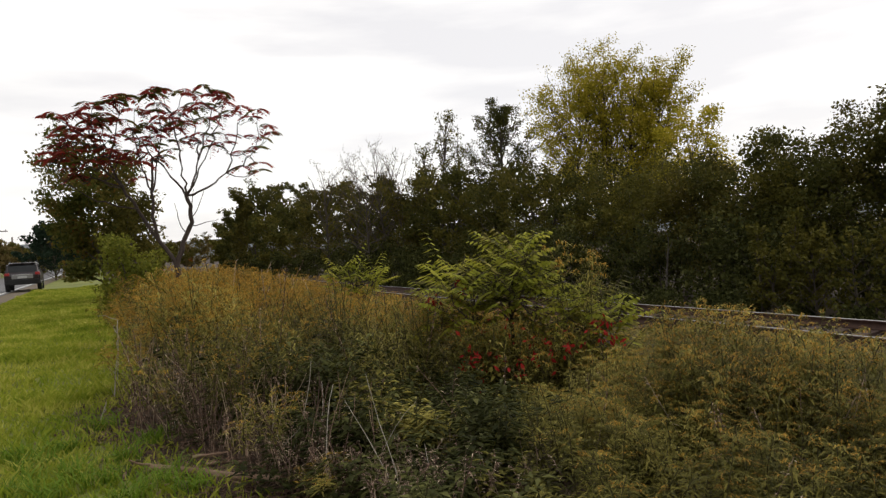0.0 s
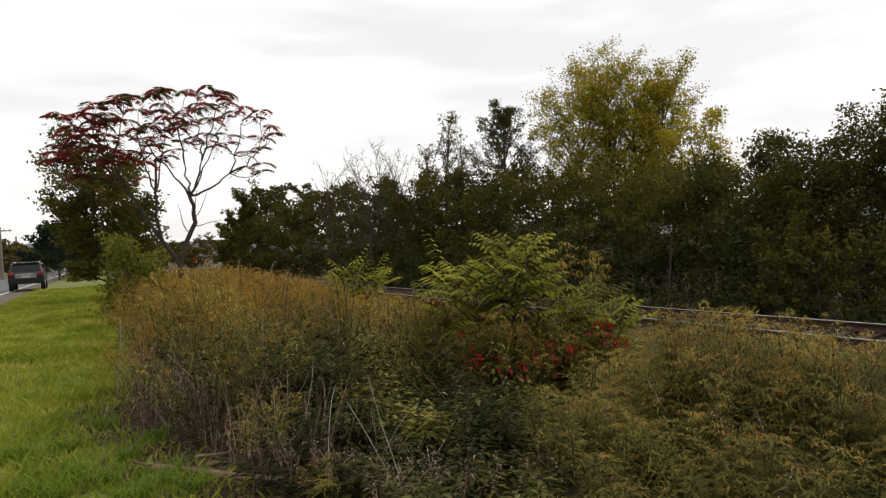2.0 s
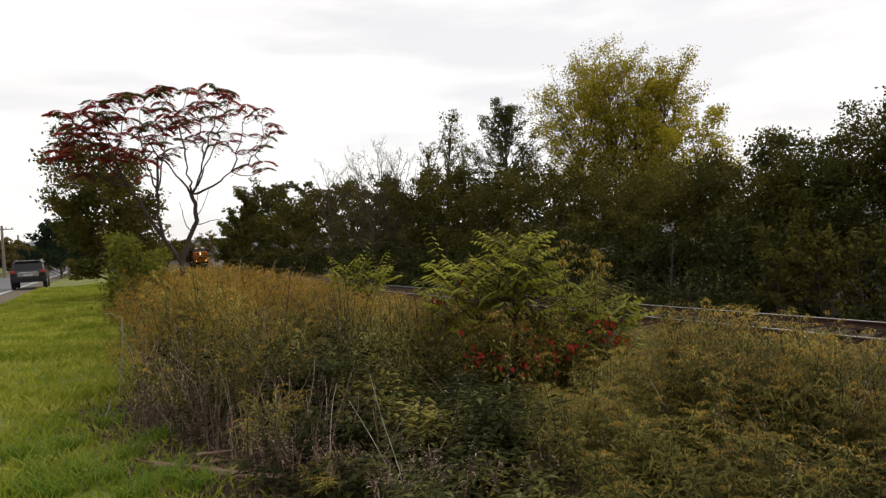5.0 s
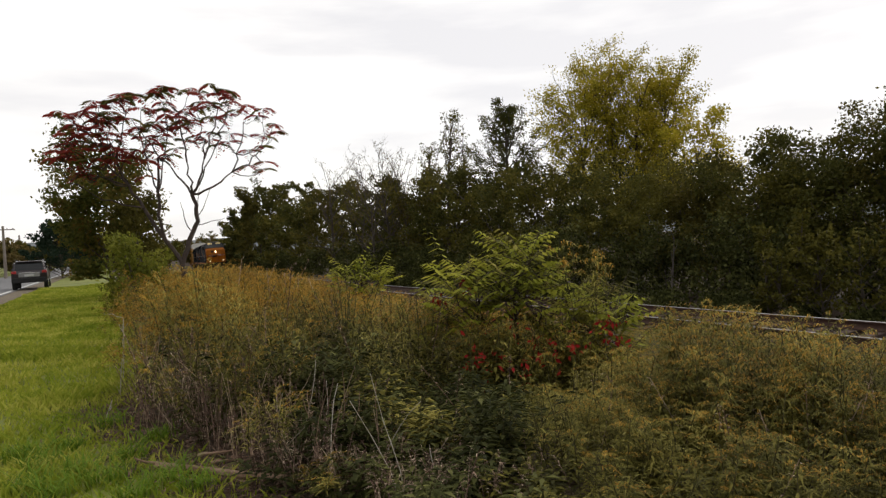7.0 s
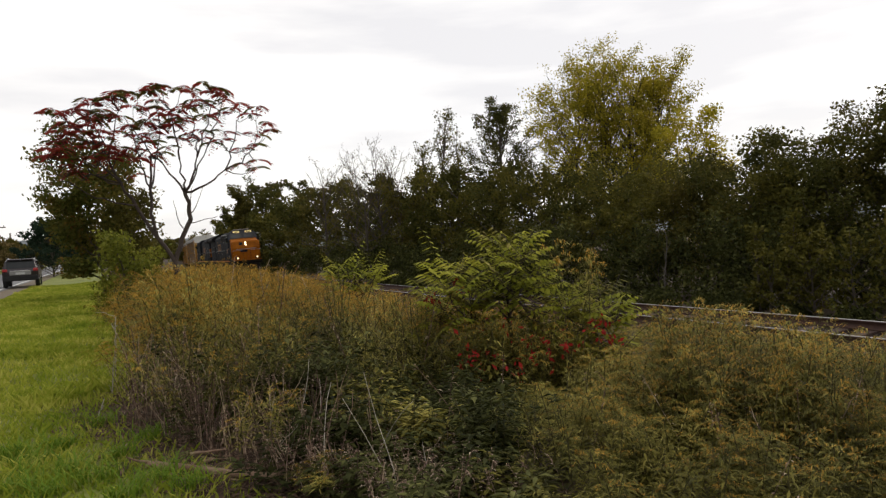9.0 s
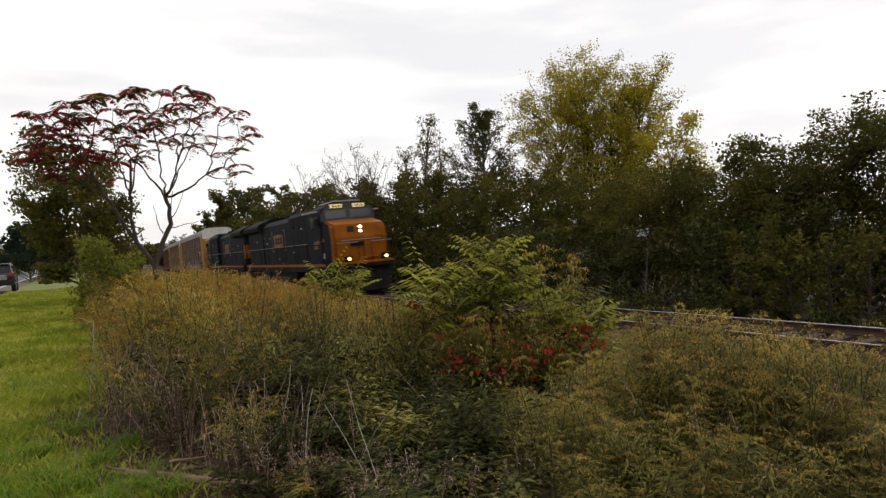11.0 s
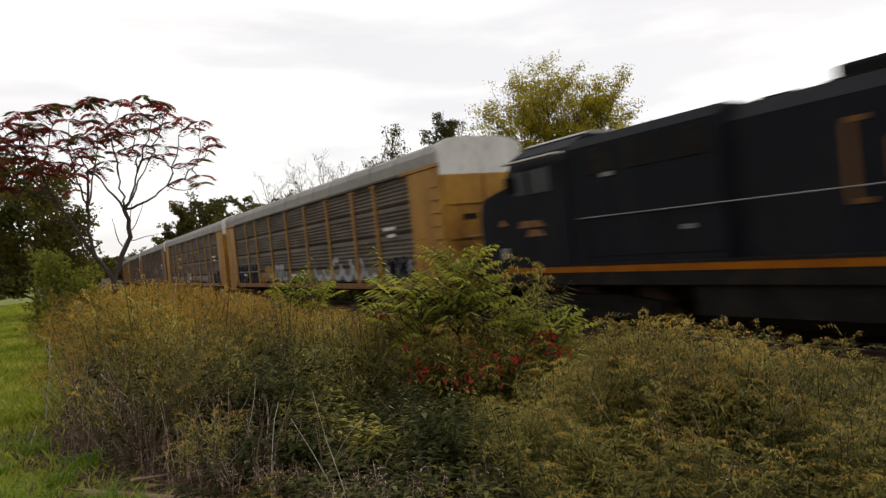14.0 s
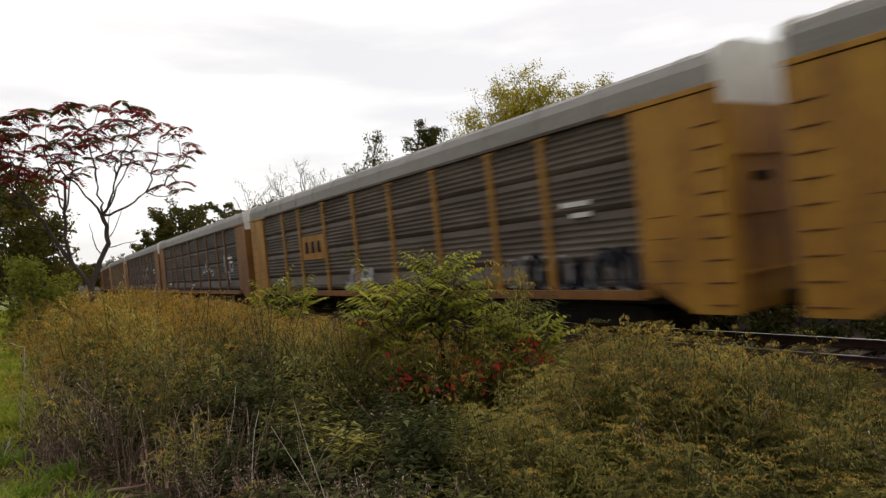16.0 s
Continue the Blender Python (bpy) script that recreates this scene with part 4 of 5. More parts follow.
def build_weeds():
    rng = random.Random(21)
    gold, far, narrow, leafy, dark, dry, legged, amber = [], [], [], [], [], [], [], []
    # clumps: stems that rise from one root and lean outwards, with gaps between
    y = -2.0
    while y < 46:
        step = 0.52 if y < 9 else 0.62
        x = 0.0
        while x < 9.5:
            cx, cy = x + rng.uniform(-0.2, 0.2), y + rng.uniform(-0.2, 0.2)
            x += step
            if not weed_here(cx, cy):
                continue
            r = math.hypot(cx, cy)
            if cy > 20 and rng.random() < (cy - 20) / 34:
                continue
            az = math.degrees(math.atan2(cx, cy))
            g = ground_z(cx, cy)
            rough = 0.40 * noise.noise(Vector((cx * 0.9, cy * 0.9, 2))) + rng.uniform(-0.2, 0.08)
            hc = max(0.3, weed_top(cx, cy) - 0.06 + rough * (1.0 if r < 9 else 0.5) - g)
            edge = 0.1 if cy > 7.2 else 0.1 + (7.2 - cy) * 0.33
            near_edge = cx - edge
            if cy > 6.5:
                hc *= 0.45 + 0.55 * smooth(-0.1, 0.8, near_edge)
            patch = noise.noise(Vector((cx * 0.6, cy * 0.6, 5)))
            if 3.0 < az < 17 and near_edge < 0.85 and r < 8:
                kind, n = legged, 4
            # shaded hollow: mostly plants whose leaf colour is darkened as shade
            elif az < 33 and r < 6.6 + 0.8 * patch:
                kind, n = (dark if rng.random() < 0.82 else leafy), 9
            elif r > 14.5:
                kind, n = far, 3
            elif r > 8.2 and az < 36:
                kind, n = amber, 5
            elif r < 4.6 and rng.random() < 0.55:
                kind, n = narrow, 9
            elif patch > -0.22:
                kind, n = gold, 8
            else:
                kind, n = narrow, 9
            for _ in range(n):
                a, q = rng.uniform(0, 6.28), math.sqrt(rng.random())
                kind.append((cx + math.cos(a) * 0.10 * q, cy + math.sin(a) * 0.10 * q, g, hc * (1 - 0.34 * q * q) * rng.uniform(0.88, 1.05), math.cos(a) * 0.46 * q, math.sin(a) * 0.46 * q))
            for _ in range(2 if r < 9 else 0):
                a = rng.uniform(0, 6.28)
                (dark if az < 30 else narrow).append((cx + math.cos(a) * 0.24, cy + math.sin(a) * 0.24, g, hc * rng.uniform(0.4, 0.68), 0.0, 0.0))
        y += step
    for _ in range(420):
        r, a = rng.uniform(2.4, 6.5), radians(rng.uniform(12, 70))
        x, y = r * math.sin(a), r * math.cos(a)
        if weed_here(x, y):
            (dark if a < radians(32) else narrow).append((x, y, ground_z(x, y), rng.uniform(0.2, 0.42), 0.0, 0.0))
    # single tall plumes that stand over the bank before the track
    clumps = [(rng.uniform(36, 66), rng.uniform(3.6, 6.8)) for _ in range(26)]
    for i in range(150):
        a0, r0 = clumps[i % len(clumps)]
        az = radians(a0 + rng.gauss(0, 1.5))
        r = r0 + rng.gauss(0, 0.25)
        x, y = r * math.sin(az), r * math.cos(az)
        g = ground_z(x, y)
        gold.append((x, y, g, weed_top(x, y) - g + rng.uniform(-0.18, 0.02), 0.0, 0.0))
    for _ in range(110):
        az, r = radians(rng.choice((46.0, 46.8, 50.5, 53.5, 55.8, 60)) + rng.gauss(0, 0.6)), rng.uniform(4.8, 7.0)
        x, y = r * math.sin(az), r * math.cos(az)
        g = ground_z(x, y)
        gold.append((x, y, g, weed_top(x, y) - g + rng.uniform(0.0, 0.2), rng.gauss(0, 0.1), rng.gauss(0, 0.1)))
    # the foot of the sumac shrub
    for _ in range(110):
        x, y, g = at(rng.uniform(27.5, 38.5), rng.uniform(6.4, 7.3))
        (gold if rng.random() < 0.45 else narrow).append((x, y, g, 1.6 - math.hypot(x, y) * math.tan(radians(rng.uniform(6.6, 10.5))) - g, rng.gauss(0, 0.08), rng.gauss(0, 0.08)))
    for az, r, top in ((38.2, 7.2, 1.46), (38.9, 7.3, 1.42), (37.6, 7.4, 1.34), (39.4, 7.1, 1.28)):
        x, y, g = at(az, r)
        gold.append((x, y, g, top - g, rng.uniform(0.0, 0.12), 0.0))
    for _ in range(460):
        y = rng.uniform(3.2, 7.2)
        edge = 0.1 + max(0.0, 7.2 - y) * 0.33
        x = edge + abs(rng.gauss(0, 0.5))
        g = ground_z(x, y)
        dry.append((x, y, g, max(0.3, (weed_top(x, y) - g) * rng.uniform(0.35, 0.75))))
    for _ in range(120):
        y, x = 1.0 + 10 * rng.random() ** 1.4, rng.uniform(1.0, 8.0)
        if weed_here(x, y):
            g = ground_z(x, y)
            dry.append((x, y, g, weed_top(x, y) - g + rng.uniform(-0.12, 0.08)))
    scatter("goldenrod", gold, ["goldenrod"], ["stem", "weed", "golden"], "fading goldenrod with arching yellow-brown plumes", "weeds", 1)
    scatter("amber_goldenrod", amber, ["amber"], ["stem", "weed", "golden"], "amber goldenrod plumes along the crest of the bank", "weeds", 8)
    scatter("tall_bare_legged_weeds", legged, ["legged"], ["stem", "weed", "golden"], "tall weeds with bare brown lower stems at the verge", "weeds", 7)
    scatter("goldenrod_bank", far, ["far"], ["stem", "weed", "golden"], "dense bank of fading golden goldenrod", "weeds", 5)
    scatter("narrow_leaved_weeds", narrow, ["narrow"], ["stem", "weed", "weed"], "narrow-leaved olive-green weeds filling the bank", "weeds", 6)
    scatter("leafy_weeds", leafy, ["leafy"], ["stem", "weed", "weed"], "leafy olive-green weeds filling the bank", "weeds", 2)
    scatter("brambles", dark, ["leafy"], ["stem", "shade_dark_leaf", "shade_dark_leaf"], "brambles at the bank's foot, leaf colour darkened to stand for shade", "weeds", 3)
    scatter("dry_stalks", dry, ["dry"], ["dry", "dry", "dry"], "pale dry weed stalks along the verge's edge", "dry stalks", 4, 0.26)


build_weeds()


def build_straws():
    """Long dead stems, leaning every way before the bank's foot."""
    rng = np.random.default_rng(63)
    for mat, name, label, n in (("bleached", "pale_straws", "long bleached dead stems leaning before the weeds", 13), ("dry", "brown_straws", "long brown dead stems leaning before the weeds", 46)):
        paths = []
        for _ in range(n):
            y = rng.uniform(3.6, 6.8)
            x = 0.15 + (7.2 - y) * 0.33 + min(abs(rng.normal()), 1.5) * 0.3
            way = (rng.normal() * 0.22, rng.normal() * 0.22, 1.0)
            paths.append(branch(rng, (x, y, ground_z(x, y) - 0.02), way, rng.uniform(0.35, 0.9), 0.0036, 0.0018, 0.10, -0.03, 6))
        V, F = tubes(paths, 4)
        tagged(new(name, raw_mesh(name, V, F, [mat])), label, "dry stalks", kind="stuff")


build_straws()


def build_litter():
    """Fallen leaves and broken stalks on the bare soil at the edge of the weeds."""
    rng = np.random.default_rng(52)
    n = 9000
    y = rng.uniform(2.0, 9.0, n)
    x = 0.05 + np.maximum(0, 7.2 - y) * 0.31 + rng.normal(size=n) * 0.28
    c = np.stack([x, y, np.array([ground_z(a, b) for a, b in zip(x, y)]) + rng.uniform(0.004, 0.03, n)], 1)
    V, F = leaves(rng, c, 0.085, 0.22)
    V = V.reshape(-1, 4, 3)
    V[:, :, 2] = c[:, 2:3] + (V[:, :, 2] - c[:, 2:3]) * 0.25
    ob = new("leaf_litter", raw_mesh("leaf_litter", V.reshape(-1, 3), F, ["litter"]))
    tagged(ob, "brown fallen leaves and broken stalks on bare soil", "leaf litter", kind="stuff")


build_litter()


def build_grass():
    rng = np.random.default_rng(31)
    n = 175000
    y = -2.0 + 50 * rng.uniform(0, 1, n) ** 2.0
    x = -3.8 + rng.uniform(0, 1, n) * 6.5
    edge = np.where(y > 8.0, 0.35, 0.0 + (7.2 - np.clip(y, 1.5, 7.2)) * 0.29)
    keep = x < edge + rng.normal(size=n) * 0.12
    x, y = x[keep], y[keep]
    n = len(x)
    z = np.array([ground_z(a, b) for a, b in zip(x, y)])
    tall = np.array([0.08 + 0.05 * max(0.0, noise.noise(Vector((a * 0.7, b * 0.7, 1)))) * 3 for a, b in zip(x, y)])
    h = tall * rng.uniform(0.5, 1.3, n)
    w = 0.0028 + 0.0009 * np.abs(y)
    a = rng.uniform(0, 2 * np.pi, n)
    d = np.stack([np.cos(a), np.sin(a), 0 * a], 1)
    lean = rng.normal(size=(n, 3)) * np.array([0.5, 0.5, 0]) * h[:, None]
    p = np.stack([x, y, z - 0.01], 1)
    up = np.stack([0 * h, 0 * h, h], 1)
    V = np.stack([p - d * w[:, None], p + d * w[:, None], p + up * 0.6 + lean * 0.4 + d * w[:, None] * 0.7, p + up + lean], 1).reshape(-1, 3)
    ob = new("grass", raw_mesh("grass", V, np.arange(4 * n).reshape(n, 4), ["blade"]))
    tagged(ob, "green uneven grass on the roadside verge", "grass", kind="stuff")


build_grass()


def build_tufts():
    """Coarse tufts of taller grass by the verge's edge."""
    rng = np.random.default_rng(44)
    V = []
    for i in range(70):
        a, ln = rng.uniform(0, 6.28), rng.uniform(0.16, 0.32)
        d, s = np.array([math.cos(a), math.sin(a), 0]), np.array([-math.sin(a), math.cos(a), 0]) * 0.007
        p = rng.normal(size=3) * np.array([0.07, 0.07, 0])
        prev = p - np.array([0, 0, 0.01])
        for k in range(1, 4):
            t = k / 3
            q = p + d * ln * 0.75 * t * t + np.array([0, 0, ln * (1.2 * t - 0.62 * t * t)])
            w0, w1 = 1 - 0.3 * (k - 1), 1 - 0.31 * k
            V += [prev - s * w0, prev + s * w0, q + s * w1, q - s * w1]
            prev = q
    me = raw_mesh("leaf_blade", np.array(V), np.arange(len(V)).reshape(-1, 4), ["tuft"])
    for az, r in ((-6.0, 5.6), (-4.3, 5.3), (-2.6, 5.7), (-5.2, 6.2), (-1.0, 5.4), (0.6, 5.9), (3.4, 5.2), (-3.4, 6.6), (2.6, 6.4), (-0.4, 7.2), (5.6, 4.9), (-6.6, 6.6), (0.8, 4.9)):
        t = empty("grass_tuft", pose(*at(az, r), rz=float(rng.uniform(0, 360))), "coarse bright green grass tuft on the verge", "grass tuft", "grass tufts on the verge")
        tagged(share("leaf_blade", me, t), kind="stuff")


build_tufts()


# ---- the train ----
def lump(x0, x1, y0, y1, z0, z1, cut, mat, name, parent, label=""):
    """A body drawn out along the car, with its upper edges cut off at an angle."""
    c, d = cut
    prof = [(x0, z0), (x0, z1 - d), (x0 + c, z1), (x1 - c, z1), (x1, z1 - d), (x1, z0)]
    return part(name, prism(prof, "y", y0, y1), mat, parent, label)


def bogie(parent, y, axles, gap, side=1.02, wheel_r=0.51):
    t = part("bogie", bmesh.new(), "black", parent)
    me = t.data
    bm = bmesh.new()
    half = gap * (axles - 1) / 2 + 0.55
    for s in (-1, 1):
        prism([(-half, 0.42), (-half, 0.72), (-half * 0.55, 0.86), (half * 0.55, 0.86), (half, 0.72), (half, 0.42), (half * 0.6, 0.34), (-half * 0.6, 0.34)], "x", s * side - 0.09, s * side + 0.09, bm)
        for i in range(axles):
            yy = (i - (axles - 1) / 2) * gap
            box(s * side - 0.16, s * side + 0.16, yy - 0.17, yy + 0.17, 0.36, 0.68, 0.02, bm)
    box(-side, side, -0.25, 0.25, 0.45, 0.85, 0, bm)
    for v in bm.verts:
        v.co.y += y
    bm.to_mesh(me)
    bm.free()
    for i in range(axles):
        yy = y + (i - (axles - 1) / 2) * gap
        for s in (-1, 1):
            bm = rod((s * 0.70, yy, wheel_r), (s * 0.83, yy, wheel_r), wheel_r, n=24)
            rod((s * 0.66, yy, wheel_r), (s * 0.70, yy, wheel_r), wheel_r + 0.025, n=24, bm=bm)
            part("wheel", bm, "rail_rust", t, "worn steel wheel")
        part("axle", rod((-0.7, yy, wheel_r), (0.7, yy, wheel_r), 0.08), "black", t)


def locomotive(label, nose_mat, lit):
    """A six-axle wide-cab diesel, nose towards -y, standing on the railhead at its middle."""
    t = empty("locomotive", Matrix.Identity(4), label, "locomotive", "locomotives of the train")
    part("underframe", box(-1.5, 1.5, -10.3, 10.7, 1.12, 1.55, 0.02), "black", t)
    for s in (-1, 1):
        part("sill_stripe", box(s * 1.5 - 0.012, s * 1.5 + 0.012, -8.9, 10.3, 1.41, 1.55), "orange", t, "orange sill stripe")
    part("walkway", box(-1.52, 1.52, -9.0, 10.5, 1.55, 1.60), "black", t)
    # nose: nearly upright front with cut corners, dark on its flanks
    bm = prism([(-10.0, 1.55), (-10.12, 2.75), (-9.98, 3.42), (-8.5, 3.72), (-8.5, 1.55)], "x", -1.42, 1.42)
    bmesh.ops.bevel(bm, geom=[e for e in bm.edges if abs(e.verts[0].co.x - e.verts[1].co.x) < 0.01 and min(v.co.y for v in e.verts) < -9.5], offset=0.14, segments=3, affect="EDGES")
    nose = part("nose", bm, nose_mat, t, "orange sloped nose" if lit else "dark blue sloped nose")
    for s in (-1, 1):
        part("nose_flank", prism([(-9.74, 1.56), (-9.80, 2.75), (-9.66, 3.44), (-8.48, 3.69), (-8.48, 1.56)], "x", s * 1.425 - 0.006, s * 1.425 + 0.006), "navy", nose, "dark blue nose flank")
    part("nose_door", box(0.15, 0.80, -10.17, -10.05, 1.7, 2.72, 0.02), nose_mat, nose)
    part("nose_grab_rail", rod((-1.0, -10.22, 2.62), (1.0, -10.22, 2.62), 0.022), "handrail", nose)
    part("badge", box(-0.55, 0.45, -10.145, -10.13, 2.32, 2.52), "navy", nose, "dark unlettered badge")
    part("nose_window", box(-0.62, -0.30, -10.11, -9.98, 3.02, 3.30, 0.02), "glass", nose)
    for z in (3.05, 3.26):
        part("headlight_rim", rod((0.0, -10.12, z), (0.0, -9.78, z), 0.115, n=16), "black", nose)
        part("headlight", rod((0.0, -10.14, z), (0.0, -10.12, z), 0.072, n=16), "lamp" if lit else "glass", nose, "lit headlight" if lit else "unlit headlight")
    # cab
    prof = [(-1.5, 1.55), (-1.5, 3.95), (-1.32, 4.32), (-0.75, 4.62), (0.75, 4.62), (1.32, 4.32), (1.5, 3.95), (1.5, 1.55)]
    cab = part("cab", prism(prof, "y", -8.5, -6.3), "navy", t, "dark blue wide cab")
    part("cab_front", prism([(-1.44, 3.6), (-1.44, 3.95), (-1.27, 4.30), (-0.72, 4.58), (0.72, 4.58), (1.27, 4.30), (1.44, 3.95), (1.44, 3.6)], "y", -8.56, -8.5), "slate", cab, "grey-blue cab front")
    part("cab_roof", prism([(-0.8, 4.62), (-0.6, 4.70), (0.6, 4.70), (0.8, 4.62)], "y", -8.6, -6.3), "silver", cab, "pale cab roof")
    for s in (-1, 1):
        part("windscreen", box(min(s * 0.10, s * 1.22), max(s * 0.10, s * 1.22), -8.59, -8.55, 3.78, 4.20, 0.015), "windscreen", cab, "glossy windscreen, sky reflection partly put into its grey")
        b = part("number_board", box(min(s * 0.28, s * 0.92), max(s * 0.28, s * 0.92), -8.62, -8.5, 4.31, 4.50, 0.02), "board" if lit else "slate", cab, "lit number board")
        for k in range(4):
            x = s * 0.6 + (k - 1.5) * 0.12
            part("figure_bar", box(x - 0.03, x + 0.03, -8.63, -8.615, 4.345, 4.465), "black", b, "dark bar")
        for y0, y1 in ((-8.25, -7.75), (-7.6, -6.85)):
            part("side_window", box(s * 1.5 - 0.02, s * 1.5 + 0.02, y0, y1, 3.35, 3.95, 0.01), "glass", cab)
        part("sunshade", box(min(s * 1.5, s * 1.78), max(s * 1.5, s * 1.78), -8.35, -6.35, 4.16, 4.20), "white_end", cab, "pale sunshade over the side windows")
        part("mirror", box(min(s * 1.52, s * 1.68), max(s * 1.52, s * 1.68), -8.4, -8.35, 3.45, 3.85), "black", cab)
    for s in (-1, 1):
        for y0, z0, ln in ((-8.2, 2.55, 1.0), (-7.9, 2.32, 0.7), (-9.0, 2.65, 0.35)):
            part("painted_flash", prism([(y0, z0), (y0 + ln, z0), (y0 + ln - 0.2, z0 + 0.16), (y0 + 0.1, z0 + 0.18)], "x", s * 1.505 - 0.006, s * 1.505 + 0.006), "rust_brown", cab, "dull orange painted flash")
        part("data_plate", box(s * 1.505 - 0.008, s * 1.505 + 0.008, -9.0, -8.72, 1.80, 2.08), "handrail", cab, "pale data plate")
    # hood: equipment cabinet, engine hood, radiator
    hood = lump(-1.45, 1.45, -6.3, -2.3, 1.6, 4.42, (0.25, 0.22), "navy", "equipment_cabinet", t)
    for s in (-1, 1):
        for k in range(4):
            y = -5.9 + k * 0.92
            part("cabinet_door", box(s * 1.45 - 0.015, s * 1.45 + 0.015, y, y + 0.84, 1.75, 3.4, 0.008), "navy", hood)
        for k in range(3):
            y = -5.7 + k * 1.15
            part("louvre", box(s * 1.45 - 0.02, s * 1.45 + 0.02, y, y + 0.85, 3.55, 4.1, 0.01), "black", hood)
        # plain shapes for the painted mark, and its brackets
        if lit:
            mark = part("painted_mark", prism([(0.35, 2.62), (2.75, 2.62), (2.5, 3.02), (2.75, 3.42), (0.5, 3.42), (0.3, 3.2)], "x", s * 1.2 - 0.013, s * 1.2 + 0.013), "rust_brown", t, "plain orange painted panel")
            for k in range(3):
                y = 0.55 + 0.62 * k
                part("painted_block", prism([(y, 2.82), (y + 0.42, 2.80), (y + 0.36, 3.02), (y + 0.46, 3.24), (y + 0.04, 3.24)], "x", s * 1.215 - 0.006, s * 1.215 + 0.006), "navy", mark, "dark plain block")
        else:
            for k in range(3):
                y = 0.40 + 0.78 * k
                part("painted_mark", prism([(y, 2.74), (y + 0.12, 2.62), (y + 0.66, 2.62), (y + 0.60, 2.84), (y + 0.34, 3.0), (y + 0.62, 3.2), (y + 0.66, 3.42), (y + 0.14, 3.42), (y, 3.28)], "x", s * 1.2 - 0.013, s * 1.2 + 0.013), "rust_brown", t, "plain orange painted shape")
        for y0, sg in ((-0.25, 1), (3.1, -1)):
            br = box(s * 1.2 - 0.012, s * 1.2 + 0.012, min(y0, y0 + 0.09 * sg), max(y0, y0 + 0.09 * sg), 2.35, 3.7)
            for z in (2.35, 3.61):
                box(s * 1.2 - 0.012, s * 1.2 + 0.012, min(y0, y0 + 0.3 * sg), max(y0, y0 + 0.3 * sg), z, z + 0.09, 0, br)
            part("painted_bracket", br, "rust_brown", t, "orange bracket line")
    eng = lump(-1.19, 1.19, -2.3, 5.6, 1.6, 4.35, (0.35, 0.30), "navy", "engine_hood", t)
    for s in (-1, 1):
        for k in range(5):
            y = 1.1 + k * 0.9
            part("hood_door", box(s * 1.19 - 0.012, s * 1.19 + 0.012, y, y + 0.82, 1.75, 3.5, 0.006), "navy", eng)
    for s in (-1, 1):
        for y, z, ln in ((-5.2, 3.46, 0.3), (-3.2, 2.2, 0.22), (3.6, 3.2, 0.16), (4.4, 2.9, 0.3), (5.2, 3.3, 0.14), (1.4, 1.85, 0.2), (7.2, 3.1, 0.4)):
            x = s * (1.475 if y < -2.3 else 1.21 if y < 5.6 else 1.26)
            part("small_plate", box(x - 0.006, x + 0.006, y, y + ln, z, z + 0.09), "handrail", t, "small pale plate")
    part("exhaust_hood", box(-0.7, 0.7, -0.6, 1.2, 4.3, 4.62, 0.08), "soot", t)
    part("roof_fan", rod((0, 3.2, 4.3), (0, 3.2, 4.45), 0.62, n=20), "soot", t)
    lump(-1.25, 1.25, 5.6, 10.2, 1.6, 3.95, (0.02, 0.02), "navy", "rear_hood", t)
    prof = [(-1.46, 3.86), (-1.55, 4.12), (-1.42, 4.30), (-0.62, 4.66), (-0.25, 4.74), (0.25, 4.74), (0.62, 4.66), (1.42, 4.30), (1.55, 4.12), (1.46, 3.86)]
    rad = part("radiator", prism(prof, "y", 5.6, 10.45), "soot", t, "sooty overhanging peaked radiator")
    for s in (-1, 1):
        for k in range(6):
            y = 5.8 + k * 0.76
            part("radiator_grille", prism([(y, 3.90), (y + 0.66, 3.90), (y + 0.66, 4.08), (y, 4.08)], "x", s * 1.53 - 0.02, s * 1.53 + 0.01), "black", rad)
    end = part("rear_end", box(-1.2, 1.2, 10.2, 10.32, 1.7, 3.9, 0.03), "navy", t, "dark end panel")
    if not lit:
        part("orange_panel", box(-1.19, 1.19, 10.322, 10.34, 2.05, 3.12, 0.004), "orange", end, "orange painted end")
        for s in (-1, 1):
            part("orange_end_wrap", box(s * 1.25 - 0.012, s * 1.25 + 0.012, 9.86, 10.28, 2.05, 3.12), "orange", t, "orange paint wrapped round the hood end")
            part("end_window", box(s * 0.75 - 0.2, s * 0.75 + 0.2, 10.335, 10.36, 2.75, 3.18, 0.01), "black", end)
    for s in (-1, 1):
        for e, y in ((-1, -10.62), (1, 10.62)):
            part("end_handrail", rod((s * 0.35, y, 2.5), (s * 1.42, y, 2.5), 0.016), "handrail", t, "pale handrail")
            for x in (0.35, 1.42):
                part("end_post", rod((s * x, y, 1.5), (s * x, y, 2.5), 0.016, n=6), "black", t)
            part("grab_iron", rod((s * 1.52, y + 0.1 * e, 0.5), (s * 1.52, y + 0.1 * e, 2.3), 0.016, n=6), "black", t)
    for s in (-1, 1):
        for k in range(6):
            part("hood_hatch", box(s * 0.5 - 0.3, s * 0.5 + 0.3, -1.9 + 1.2 * k, -1.2 + 1.2 * k, 4.34, 4.39, 0.015), "soot", eng)
    part("rear_board", box(-0.9, -0.3, 10.3, 10.36, 3.45, 3.7, 0.01), "handrail", end)
    part("rear_lamp", rod((0, 10.3, 3.3), (0, 10.38, 3.3), 0.1, n=14), "glass", end)
